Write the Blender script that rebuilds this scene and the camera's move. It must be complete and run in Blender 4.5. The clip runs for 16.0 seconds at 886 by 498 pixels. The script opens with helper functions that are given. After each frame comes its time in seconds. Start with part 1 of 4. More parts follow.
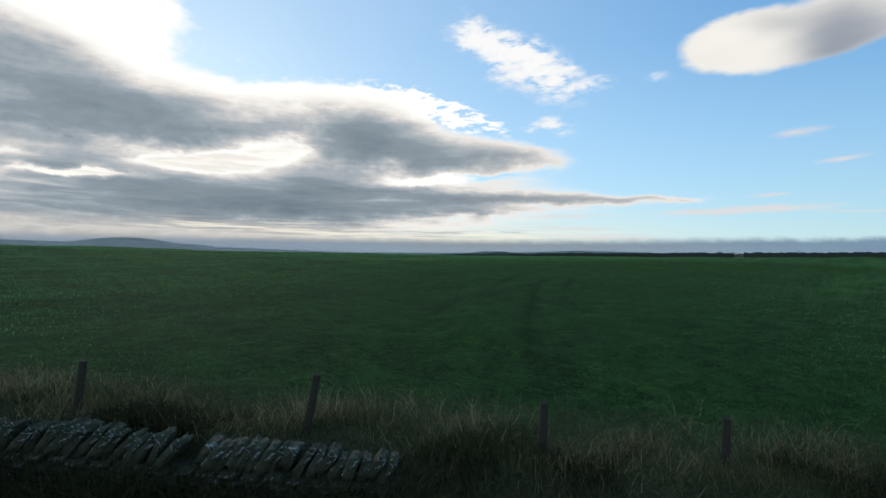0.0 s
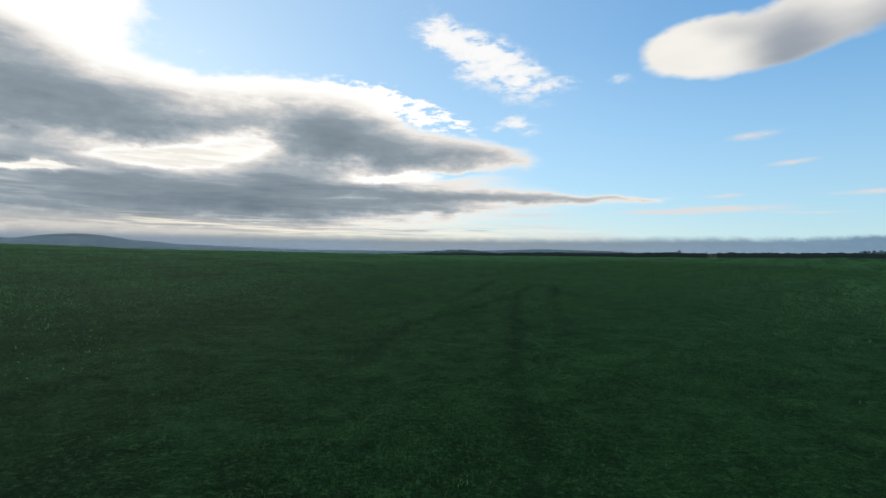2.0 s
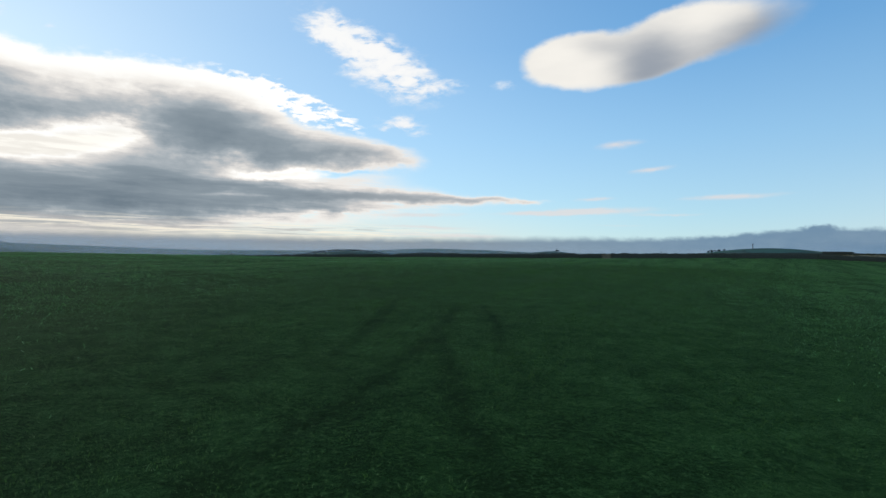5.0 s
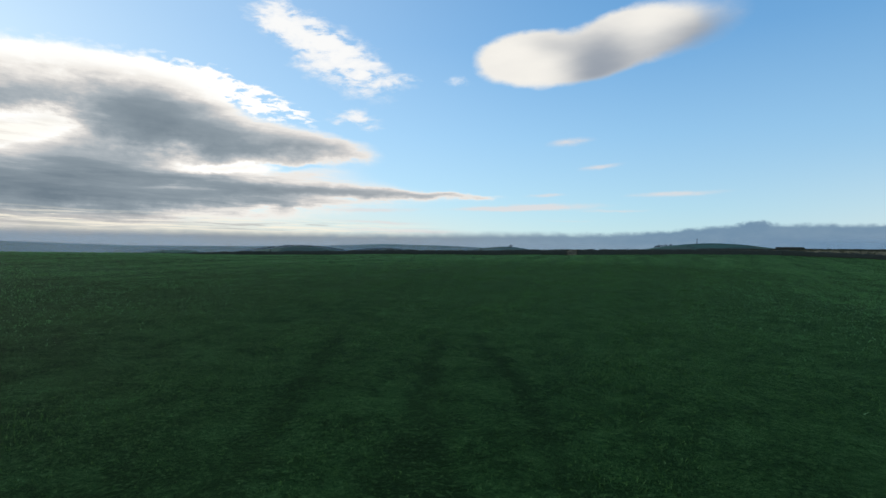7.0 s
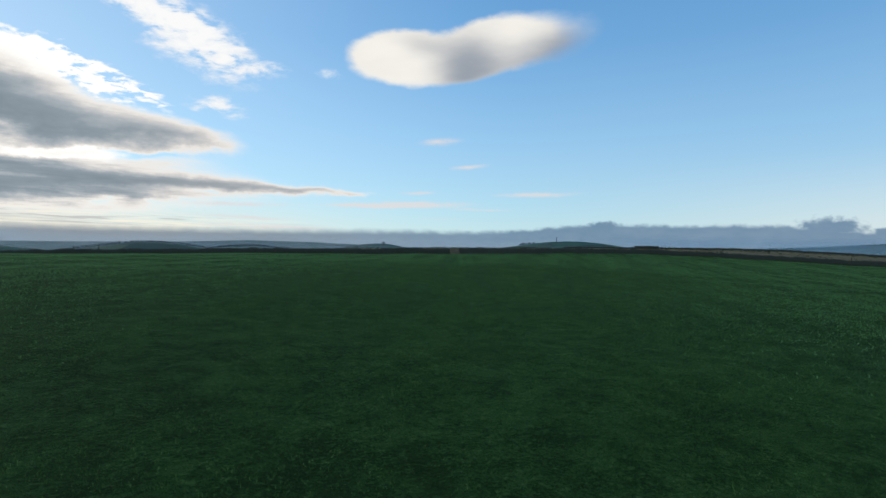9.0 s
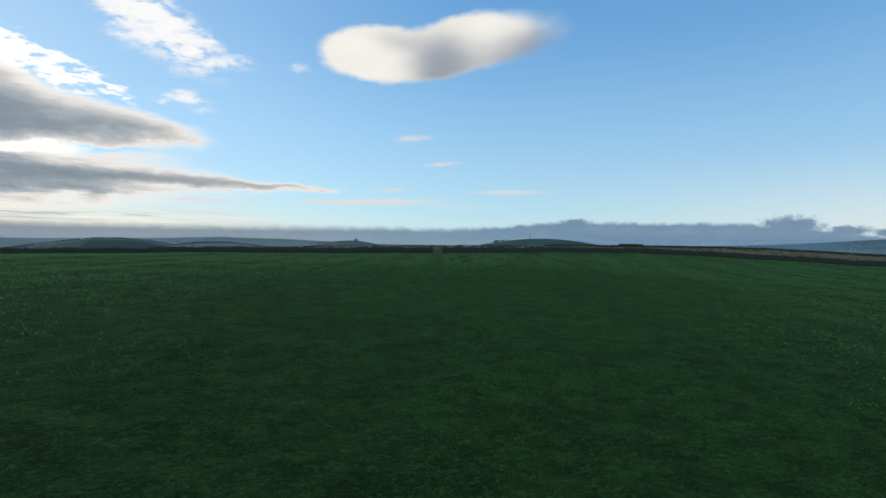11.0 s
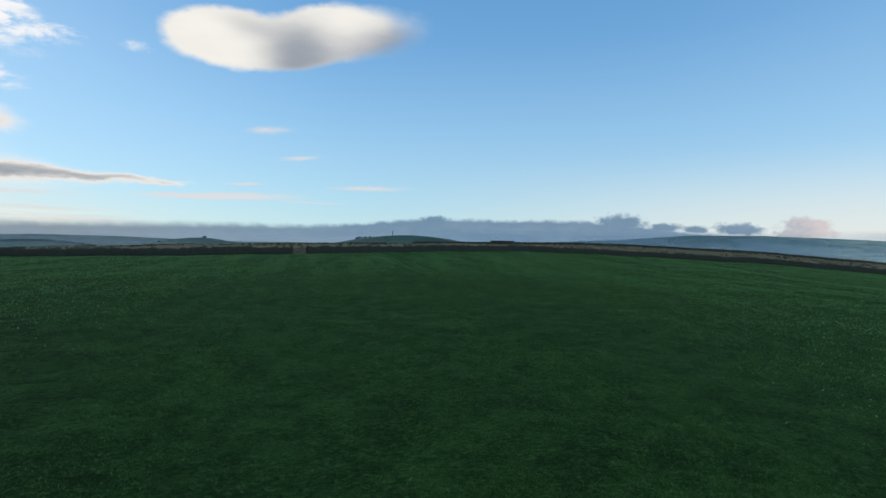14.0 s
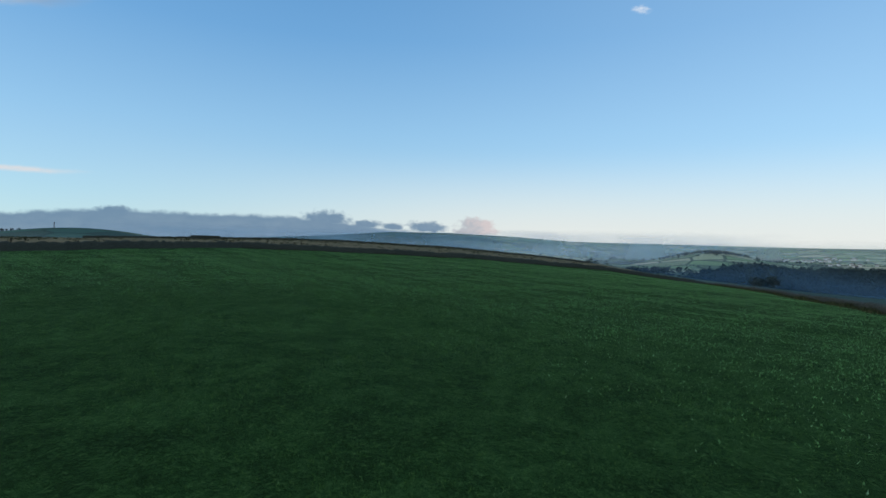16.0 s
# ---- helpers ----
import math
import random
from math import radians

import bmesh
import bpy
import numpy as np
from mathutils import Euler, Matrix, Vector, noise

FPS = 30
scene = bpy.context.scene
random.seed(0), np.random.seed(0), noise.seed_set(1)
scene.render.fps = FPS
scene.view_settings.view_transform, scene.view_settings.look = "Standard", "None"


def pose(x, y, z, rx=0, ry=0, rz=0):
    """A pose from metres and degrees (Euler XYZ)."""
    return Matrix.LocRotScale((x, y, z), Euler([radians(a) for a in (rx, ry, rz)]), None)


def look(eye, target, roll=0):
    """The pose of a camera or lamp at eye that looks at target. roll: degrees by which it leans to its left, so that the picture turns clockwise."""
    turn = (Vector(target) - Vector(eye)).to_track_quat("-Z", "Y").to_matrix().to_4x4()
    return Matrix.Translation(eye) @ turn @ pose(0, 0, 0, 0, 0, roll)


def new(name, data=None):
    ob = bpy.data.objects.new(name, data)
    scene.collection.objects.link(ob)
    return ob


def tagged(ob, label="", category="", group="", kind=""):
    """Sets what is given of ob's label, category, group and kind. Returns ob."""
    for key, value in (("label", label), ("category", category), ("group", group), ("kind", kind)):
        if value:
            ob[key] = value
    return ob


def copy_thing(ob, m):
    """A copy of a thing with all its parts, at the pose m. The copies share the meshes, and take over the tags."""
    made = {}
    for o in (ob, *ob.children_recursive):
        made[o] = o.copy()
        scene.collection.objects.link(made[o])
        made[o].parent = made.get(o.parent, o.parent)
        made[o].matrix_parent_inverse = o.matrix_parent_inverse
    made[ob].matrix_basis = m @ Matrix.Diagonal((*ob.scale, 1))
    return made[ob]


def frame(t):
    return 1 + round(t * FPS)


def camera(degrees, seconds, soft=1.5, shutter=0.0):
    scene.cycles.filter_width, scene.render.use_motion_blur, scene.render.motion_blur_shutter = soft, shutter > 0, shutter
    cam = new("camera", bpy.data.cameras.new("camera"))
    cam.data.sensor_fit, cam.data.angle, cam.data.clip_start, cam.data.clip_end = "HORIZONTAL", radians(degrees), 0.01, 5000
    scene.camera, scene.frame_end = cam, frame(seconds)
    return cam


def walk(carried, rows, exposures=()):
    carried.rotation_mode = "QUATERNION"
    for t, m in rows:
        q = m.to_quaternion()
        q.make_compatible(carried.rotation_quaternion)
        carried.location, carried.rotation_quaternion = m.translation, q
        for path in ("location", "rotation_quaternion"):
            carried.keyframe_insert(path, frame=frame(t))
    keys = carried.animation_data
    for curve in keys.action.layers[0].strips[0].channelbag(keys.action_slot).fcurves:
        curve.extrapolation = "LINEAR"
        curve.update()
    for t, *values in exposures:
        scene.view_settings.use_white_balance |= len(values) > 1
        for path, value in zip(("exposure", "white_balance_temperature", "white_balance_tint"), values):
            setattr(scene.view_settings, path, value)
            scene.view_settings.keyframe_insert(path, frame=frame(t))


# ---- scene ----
cam = camera(78.7, 16.0)

# seconds, x, y, z over the sloping field, yaw, pitch, roll
SLOPE = 1.8
ROWS = [
    (0.0, 0.00, 0.00, 3.90, 0.0, -1.3, -1.5),
    (0.5, 0.32, 2.83, 3.91, -1.3, -1.5, -1.6),
    (1.0, 0.58, 5.55, 3.92, -2.4, -1.5, -1.7),
    (1.5, 0.80, 8.17, 3.93, -3.2, -1.5, -1.7),
    (2.0, 1.00, 10.74, 3.94, -3.6, -1.4, -1.8),
    (2.5, 1.19, 13.25, 3.95, -3.8, -1.4, -1.7),
    (3.0, 1.39, 15.75, 3.96, -7.3, -1.3, -1.8),
    (3.5, 1.61, 18.24, 3.97, -11.5, -1.2, -2.0),
    (4.0, 1.87, 20.74, 3.98, -12.7, -1.1, -2.0),
    (6.5, 4.05, 33.80, 4.02, -19.8, -1.3, -2.0),
    (7.0, 4.73, 36.57, 4.03, -20.3, -1.4, -2.0),
    (7.5, 5.50, 39.39, 4.04, -22.3, -1.4, -2.1),
    (8.0, 6.38, 42.26, 4.05, -27.0, -1.3, -2.2),
    (8.5, 7.37, 45.18, 4.06, -31.5, -1.2, -2.4),
    (9.0, 8.47, 48.14, 4.07, -33.8, -1.2, -2.5),
    (11.5, 15.62, 63.13, 4.12, -37.5, -1.4, -2.5),
    (12.0, 17.38, 66.05, 4.12, -38.7, -1.4, -2.4),
    (12.5, 19.25, 68.89, 4.13, -40.3, -1.4, -2.5),
    (13.0, 21.21, 71.64, 4.14, -43.7, -1.3, -2.5),
    (13.5, 23.26, 74.25, 4.15, -46.5, -1.3, -2.4),
    (14.0, 25.40, 76.70, 4.16, -51.3, -1.1, -2.5),
    (14.5, 27.61, 78.96, 4.17, -57.3, -1.0, -2.7),
    (15.0, 29.90, 80.99, 4.18, -64.3, -0.8, -2.6),
    (15.5, 32.24, 82.76, 4.19, -72.0, -0.5, -2.7),
    (16.0, 34.63, 84.23, 4.20, -81.7, -0.2, -2.7),
]
walk(cam, [(t, pose(0, 0, 0, SLOPE) @ pose(x, y, z, 90 + p, r, w)) for t, x, y, z, w, p, r in ROWS], exposures=[(0.0, 0.0), (16.0, 0.0)])


# ---- node arithmetic ----
class S:
    """A value in a node tree, with plain arithmetic."""
    tree = None

    def __init__(self, sock):
        self.sock = sock

    def __add__(self, o): return op("ADD", self, o)
    def __radd__(self, o): return op("ADD", o, self)
    def __sub__(self, o): return op("SUBTRACT", self, o)
    def __rsub__(self, o): return op("SUBTRACT", o, self)
    def __mul__(self, o): return op("MULTIPLY", self, o)
    def __rmul__(self, o): return op("MULTIPLY", o, self)
    def __truediv__(self, o): return op("DIVIDE", self, o)


def link(v, socket):
    if isinstance(v, S):
        S.tree.links.new(v.sock, socket)
    else:
        socket.default_value = v


def op(kind, a, b=None, c=None):
    n = S.tree.nodes.new("ShaderNodeMath")
    n.operation = kind
    for v, s in zip((a, b, c), n.inputs):
        if v is not None:
            link(v, s)
    return S(n.outputs[0])


def smooth(v, lo, hi, to_lo=0.0, to_hi=1.0):
    n = S.tree.nodes.new("ShaderNodeMapRange")
    n.interpolation_type = "SMOOTHSTEP"
    for x, s in zip((v, lo, hi, to_lo, to_hi), n.inputs):
        link(x, s)
    return S(n.outputs[0])


def vec(x, y, z):
    n = S.tree.nodes.new("ShaderNodeCombineXYZ")
    for v, s in zip((x, y, z), n.inputs):
        link(v, s)
    return S(n.outputs[0])


def noise_of(v, scale, detail=3.0, rough=0.55, warp=0.0):
    n = S.tree.nodes.new("ShaderNodeTexNoise")
    link(v, n.inputs["Vector"])
    for key, x in (("Scale", scale), ("Detail", detail), ("Roughness", rough), ("Distortion", warp)):
        n.inputs[key].default_value = x
    return S(n.outputs[0])


def mix(f, a, b, kind="MIX"):
    n = S.tree.nodes.new("ShaderNodeMix")
    n.data_type, n.blend_type, n.clamp_factor = "RGBA", kind, True
    link(f, n.inputs[0])
    for v, s in ((a, n.inputs[6]), (b, n.inputs[7])):
        link(v if isinstance(v, S) else (*v, 1.0), s)
    return S(n.outputs[2])


def ramp(v, stops):
    n = S.tree.nodes.new("ShaderNodeValToRGB")
    link(v, n.inputs[0])
    e = n.color_ramp.elements
    while len(e) < len(stops):
        e.new(0.5)
    for k, (p, col) in zip(e, stops):
        k.position, k.color = p, (*col, 1.0)
    return S(n.outputs[0])


# ---- world: evening sky with a cloud deck in front of the sun ----
SUN_AZ, SUN_EL = -28.0, 14.0       # degrees, clockwise from +y, and up
world = bpy.data.worlds.new("sky")
scene.world = world
world.use_nodes = True
S.tree = world.node_tree
S.tree.nodes.clear()
coord = S.tree.nodes.new("ShaderNodeTexCoord")
sep = S.tree.nodes.new("ShaderNodeSeparateXYZ")
S.tree.links.new(coord.outputs["Generated"], sep.inputs[0])
dx, dy, dz = (S(o) for o in sep.outputs)
AZ = op("ARCTAN2", dx, dy) * 57.2958
EL = op("ARCSINE", dz) * 57.2958
sky = S.tree.nodes.new("ShaderNodeTexSky")
sky.sky_type, sky.sun_disc = "NISHITA", False
sky.sun_elevation, sky.sun_rotation = radians(SUN_EL), radians(SUN_AZ)
sky.air_density, sky.dust_density, sky.ozone_density = 1.0, 0.25, 1.6
air = ramp(EL / 60.0, [(0.0, (6.0, 7.2, 8.0)), (0.08, (4.7, 6.8, 8.2)), (0.2, (3.3, 5.8, 8.2)), (0.35, (1.75, 4.15, 7.3)), (0.5, (1.15, 3.25, 6.4)), (1.0, (0.8, 2.4, 5.2))])
clear = mix(0.72, mix(1.0, S(sky.outputs[0]), (1.15, 1.75, 2.2), "MULTIPLY"), air)
clear = mix(smooth(AZ, 45.0, -25.0) * 0.5, clear, (6.4, 8.2, 9.8))
clear = mix(smooth(AZ, 65.0, 125.0) * 0.22, clear, (5.2, 7.2, 8.9))
n_wide = noise_of(vec(AZ * 0.055, EL * 0.22, 0.0), 1.0, 4.0, 0.55)
n_wide2 = noise_of(vec(AZ * 0.055, EL * 0.22, 7.3), 1.0, 4.0, 0.55)
n_fine = noise_of(vec(AZ * 0.22, EL * 0.6, 3.1), 1.0, 6.0, 0.6)
n_fine2 = noise_of(vec(AZ * 0.3, EL * 0.5, 11.7), 1.0, 5.0, 0.62)
n_torn = noise_of(vec(AZ * 0.35 + EL * 0.25, EL * 0.75 - AZ * 0.2, 1.9), 1.0, 7.0, 0.62, 0.3)
n_streak2 = noise_of(vec(AZ * 0.2, EL * 1.7, 9.4), 1.0, 7.0, 0.62, 0.4)
n_puff = noise_of(vec(AZ * 1.5, EL * 1.9, 8.3), 1.0, 4.0, 0.55, 0.3)
n_cum = noise_of(vec(AZ * 0.8, EL * 1.1, 2.7), 1.0, 6.0, 0.6)
n_soft = noise_of(vec(AZ * 0.16, EL * 0.45, 3.1), 1.0, 3.5, 0.5)
n_streak = noise_of(vec(AZ * 0.09, EL * 0.5, 5.2), 1.0, 6.0, 0.58)


def blob(a0, e0, ra, re, turn=0.0, wa=0.0, we=0.0, a=None, e=None):
    """1 in the middle of an ellipse on the sky, 0 at its rim, below 0 outside."""
    ua = (AZ if a is None else a) + (n_wide - 0.5) * wa - a0
    ue = (EL if e is None else e) + (n_fine - 0.5) * we - e0
    c, s = math.cos(radians(turn)), math.sin(radians(turn))
    p, q = (ua * c + ue * s) / ra, (ue * c - ua * s) / re
    return 1.0 - op("SQRT", p * p + q * q)


def top(*vs):
    out = vs[0]
    for v in vs[1:]:
        out = op("SMOOTH_MAX", out, v, 0.25)
    return out


def soft(a0, e0, ra, re, turn=0.0, weight=1.0, a=None, e=None):
    """A soft-edged ellipse of cloud, in degrees; turn lifts its far end towards +AZ."""
    ua, ue = (wa if a is None else a) - a0, (we if e is None else e) - e0
    c, s = math.cos(radians(turn)), math.sin(radians(turn))
    p, q = (ua * c + ue * s) * (1 / ra), (ue * c - ua * s) * (1 / re)
    return op("EXPONENT", (p * p + q * q) * -1.0) * weight


def total(rows, **k):
    out = soft(*rows[0], **k)
    for r in rows[1:]:
        out = out + soft(*r, **k)
    return out


# glow of the hidden sun
ga, ge = AZ - SUN_AZ, (EL - SUN_EL) * 1.3
glow = op("EXPONENT", (ga * ga + ge * ge) * (-1 / 240.0))
col = mix(glow * 0.3, clear, (9.6, 10.4, 10.8))
low_left = smooth(EL, 7.0, 0.5) * smooth(AZ, 38.0, -5.0)
col = mix(low_left * 0.75, col, (8.1, 7.6, 6.5))
col = mix(smooth(EL, 11.0, 0.5) * smooth(AZ, 40.0, 95.0) * 0.8, col, (8.4, 8.3, 7.9))

# white sunlit cloud behind the deck, rippled at its far end
wa = AZ + (n_wide - 0.5) * 7.0 + (n_fine - 0.5) * 2.0
we = EL + (n_wide2 - 0.5) * 2.6 + (n_fine2 - 0.5) * 1.4
ripple = noise_of(vec(AZ * 0.5 + EL * 0.3, EL * 1.5 - AZ * 0.12, 4.4), 1.0, 4.0, 0.55, 0.4)
white = total([(-33.0, 19.6, 5.6, 6.0, -38, 1.5), (-27.0, 14.6, 6.0, 1.8, -6, 1.0), (-16.0, 14.9, 8.5, 1.6, 4, 1.3), (-7.0, 14.6, 5.0, 1.5, -8, 0.9)])
crest = soft(0.0, 14.6, 7.0, 1.7, -14, 1.0) + soft(-3.5, 15.4, 3.6, 1.2, 0, 0.4)
white = white + total([(-30.0, 8.5, 17.0, 6.5, -6, 1.0), (-12.0, 9.0, 14.0, 4.0, -4, 0.9), (-5.0, 7.6, 5.0, 0.8, 0, 0.4), (-0.5, 7.6, 4.5, 0.7, 0, 0.55)])
white = white * smooth(AZ, 5.0, -2.0, 0.75, 1.0)
white = white + crest * (0.62 + (ripple - 0.5) * 4.2) + (n_torn - 0.5) * 0.55
col = mix(smooth(white, 0.26, 0.66), col, (10.4, 10.4, 10.2))

col = mix(smooth(AZ, -8.0, -26.0) * smooth(EL, 4.5, 2.8) * 0.9, col, (3.3, 3.5, 3.75))

# the big deck: thin cloud glows, thick cloud is grey, with bright rifts
deck = total([
    (-36.0, 13.6, 11.5, 3.6, -17, 1.35), (-40.0, 10.4, 11.0, 3.2, -3, 0.95), (-25.5, 11.4, 7.0, 1.9, -14, 0.8),
    (-10.5, 12.5, 10.0, 2.9, -6, 0.85), (-23.0, 13.0, 7.0, 1.5, -8, 0.4), (-17.5, 12.0, 6.0, 1.6, 8, 0.35), (-3.0, 10.3, 8.5, 1.9, -6, 1.25), (6.5, 10.3, 5.5, 1.1, -4, 0.85), (-12.5, 8.6, 6.5, 3.0, 32, 0.9), (-34.0, 6.9, 8.0, 1.0, -3, 0.7),
    (-20.0, 4.5, 26.0, 2.5, 1.5, 1.4), (-13.0, 4.1, 13.0, 1.0, 2, 0.7), (-28.0, 5.3, 9.0, 0.9, -2, 0.45), (-33.0, 3.0, 12.0, 1.4, 3, 0.7), (-4.0, 6.0, 9.0, 0.9, -2, 0.85),
    (4.5, 5.9, 5.0, 0.5, -2, 0.7), (4.0, 4.5, 4.5, 0.45, 0, 0.65), (12.5, 6.05, 6.5, 0.55, 1, 0.95), (20.0, 6.3, 5.0, 0.32, 1, 0.55)])
rifts = total([(-25.0, 7.75, 4.8, 0.75, 7, 1.8), (-20.0, 8.7, 4.0, 0.9, 22, 1.0), (-15.0, 10.6, 5.0, 1.6, 30, 0.7), (-28.0, 9.2, 4.0, 0.9, -8, 0.35), (-34.0, 5.9, 4.6, 0.32, 1, 1.5), (-40.0, 7.3, 3.5, 0.4, -3, 0.9), (-1.0, 7.6, 6.0, 0.32, 4, 0.95), (-30.0, 9.0, 5.0, 0.9, -4, 0.4)])
grain = (n_streak - 0.5) * 1.5 + (n_fine2 - 0.5) * 1.2 + (n_streak2 - 0.5) * 0.2 + (n_torn - 0.5) * 0.55
low_grain = (n_streak - 0.5) * 1.2 + (n_streak2 - 0.5) * 1.7 + (n_soft - 0.5) * 0.6 + (n_fine2 - 0.5) * 0.6
low_part = smooth(EL, 8.5, 6.5)
grain = grain * (1.0 - low_part) + low_grain * low_part
deck = deck - rifts * (1.0 + (n_streak2 - 0.5) * 2.0) + grain * smooth(deck, 0.1, 0.7)
deck_col = ramp(deck * 0.4, [(0.08, (10.2, 9.9, 9.3)), (0.2, (8.6, 8.3, 7.9)), (0.3, (6.2, 6.15, 6.1)), (0.42, (4.15, 4.6, 4.95)), (0.58, (2.75, 3.3, 3.75)), (1.0, (1.65, 2.15, 2.6))])
deck_col = mix(smooth(AZ, -2.0, 16.0) * 0.25, deck_col, (6.5, 6.1, 5.9))
col = mix(smooth(rifts, 0.5, 1.2) * 0.8, col, mix(smooth(n_streak2, 0.4, 0.6), (8.4, 8.0, 7.3), (10.2, 9.9, 9.1)))
col = mix(smooth(deck, 0.12, 0.5), col, deck_col)
# bright slits under the deck
slit = noise_of(vec(AZ * 0.13, EL * 3.2, 6.6), 1.0, 5.0, 0.6, 0.5)
col = mix(smooth(EL, 3.2, 1.8) * smooth(AZ, 6.0, -14.0) * 0.6, col, (4.9, 4.8, 4.6))
under = smooth(EL, 0.9, 1.9) * smooth(EL, 3.3, 2.3) * smooth(AZ, 24.0, 4.0) * smooth(AZ, -34.0, -22.0)
col = mix(under * smooth(slit, 0.47, 0.6) * 0.85, col, (9.6, 9.0, 7.6))
col = mix(under * smooth(slit, 0.47, 0.36) * 0.6, col, (4.4, 4.3, 4.3))

# small torn clouds and thin streaks
torn = total([(7.6, 19.6, 6.6, 2.5, -24, 1.35), (4.0, 21.3, 3.4, 1.3, -30, 0.5), (10.4, 13.4, 2.3, 0.9, -10, 0.85), (21.5, 17.6, 1.9, 0.9, 10, 0.42), (15.5, 17.6, 2.0, 0.7, 5, 0.3), (-24.6, 18.6, 1.0, 0.8, 0, 0.35), (-21.4, 18.3, 0.8, 0.5, 0, 0.4), (102.6, 23.1, 0.9, 0.4, 0, 0.6), (113.0, 25.0, 8.0, 1.4, 0, 0.35)])
torn = torn * (1.0 + (n_torn - 0.5) * 3.4 + (ripple - 0.5) * 2.0)
torn_col = mix(smooth(torn, 0.5, 1.6), (8.6, 8.9, 9.3), (9.9, 9.8, 9.6))
col = mix(smooth(torn, 0.22, 1.0) * 0.95, col, torn_col)
thin = total([(33.3, 11.5, 2.1, 0.38, 6, 0.75), (36.3, 8.95, 1.9, 0.27, 6, 0.75), (30.5, 4.85, 5.5, 0.34, 2, 1.1), (25.5, 4.6, 4.0, 0.2, 0, 0.7), (43.4, 6.2, 4.0, 0.26, 1, 0.8), (31.0, 6.1, 2.0, 0.22, 2, 0.8), (38.0, 4.5, 3.0, 0.16, 0, 0.6), (13.0, 4.2, 4.5, 0.24, 2, 0.8), (13.5, 2.9, 5.0, 0.2, 0, 0.7), (33.5, 3.4, 3.0, 0.12, 0, 0.5), (16.0, 2.1, 7.0, 0.25, 0, 0.7)], a=AZ + (n_fine - 0.5) * 2.0, e=EL + (n_fine2 - 0.5) * 0.5 + (n_wide - 0.5) * 0.5)
thin = thin * 1.4 * (1.0 + (n_streak2 - 0.5) * 1.6 + (n_torn - 0.5) * 1.6)
col = mix(smooth(thin, 0.1, 1.3) * 0.8, col, (7.6, 7.3, 7.3))

# smooth two-lobed lens cloud, bright towards the sun, grey in the fold and underneath
lobe_1, lobe_2 = blob(29.2, 19.6, 6.2, 2.75, 2), blob(40.6, 21.25, 9.2, 2.75, 6)
lens = op("SMOOTH_MAX", op("SMOOTH_MAX", lobe_1, lobe_2, 0.4), blob(35.2, 19.35, 7.5, 2.1, 10), 0.2)
fold = total([(35.8, 18.7, 3.4, 3.0, 60, 1.05), (44.0, 19.7, 6.5, 1.7, 8, 0.85), (31.5, 20.9, 3.0, 1.1, -8, 0.4), (47.0, 21.5, 4.0, 1.8, 0, 0.5)], a=AZ, e=EL)
lens_col = mix(smooth(fold + (n_soft - 0.5) * 0.6, -0.25, 1.35), (9.4, 9.1, 8.5), (3.0, 3.4, 4.0))
lens_col = mix(smooth(lens, 0.3, 0.0) * smooth(EL, 19.5, 17.0) * 0.35, lens_col, (6.4, 7.3, 8.2))
col = mix(smooth(lens + (n_fine2 - 0.5) * 0.3 + (n_torn - 0.5) * 0.14, -0.06, 0.2 + 0.55 * smooth(AZ, 37.0, 50.0)), col, lens_col)

# cloud bank on the horizon, its top humped
humps = top(blob(50.4, 2.9, 1.9, 0.6, 0, 1, 0.3), blob(69.4, 2.9, 2.6, 0.95, 0, 1, 0.5), blob(73.6, 2.5, 1.7, 0.55, 0, 1, 0.4), blob(76.3, 2.3, 1.4, 0.45, 0, 1, 0.3), blob(80.0, 2.3, 2.4, 0.75, 0, 1, 0.4))
rise = op("MINIMUM", 0.9 + (AZ + 39.0) * 0.021, 2.3)
bank_top = rise + 0.95 * smooth(AZ, 36.0, 52.0) - 1.9 * smooth(AZ, 64.0, 86.0) + (n_cum - 0.5) * smooth(AZ, 20.0, 42.0, 0.4, 0.9)
bank = op("MAXIMUM", smooth(bank_top - EL, -0.14, smooth(AZ, 20.0, 45.0, 0.8, 0.4)), smooth(humps + (n_puff - 0.5) * 1.1 + (EL - 2.3) * 0.1, -0.08, 0.5)) * smooth(AZ, 98.0, 82.0)
bank_col = mix(smooth(AZ, 5.0, 45.0), (2.25, 2.65, 3.1), (1.4, 2.4, 3.65))
bank_col = mix(smooth(n_streak * 0.6 + n_cum * 0.4, 0.38, 0.66) * 0.5, bank_col, (2.2, 3.2, 4.3))
bank_col = mix(smooth(EL, 1.6, 0.2) * 0.35, bank_col, (2.7, 3.6, 4.5))
col = mix(bank * 0.93, col, bank_col)
pink = smooth(top(blob(85.2, 2.6, 2.3, 1.05, 0, 1, 0.5), blob(85.2, 2.0, 3.0, 0.6)) + (n_puff - 0.5) * 1.1, 0.0, 0.5)
col = mix(pink * 0.85, col, mix(smooth(AZ + (n_puff - 0.5) * 5.0, 83.5, 86.5), (4.2, 4.4, 5.0), (6.3, 5.5, 5.6)))
col = mix(smooth(blob(91.5, 1.7, 5.0, 0.6, -3, 2, 0.6), 0.0, 0.8) * 0.45, col, (5.0, 5.6, 6.2))
background = S.tree.nodes.new("ShaderNodeBackground")
background.inputs[1].default_value = 0.1
S.tree.links.new(col.sock, background.inputs[0])
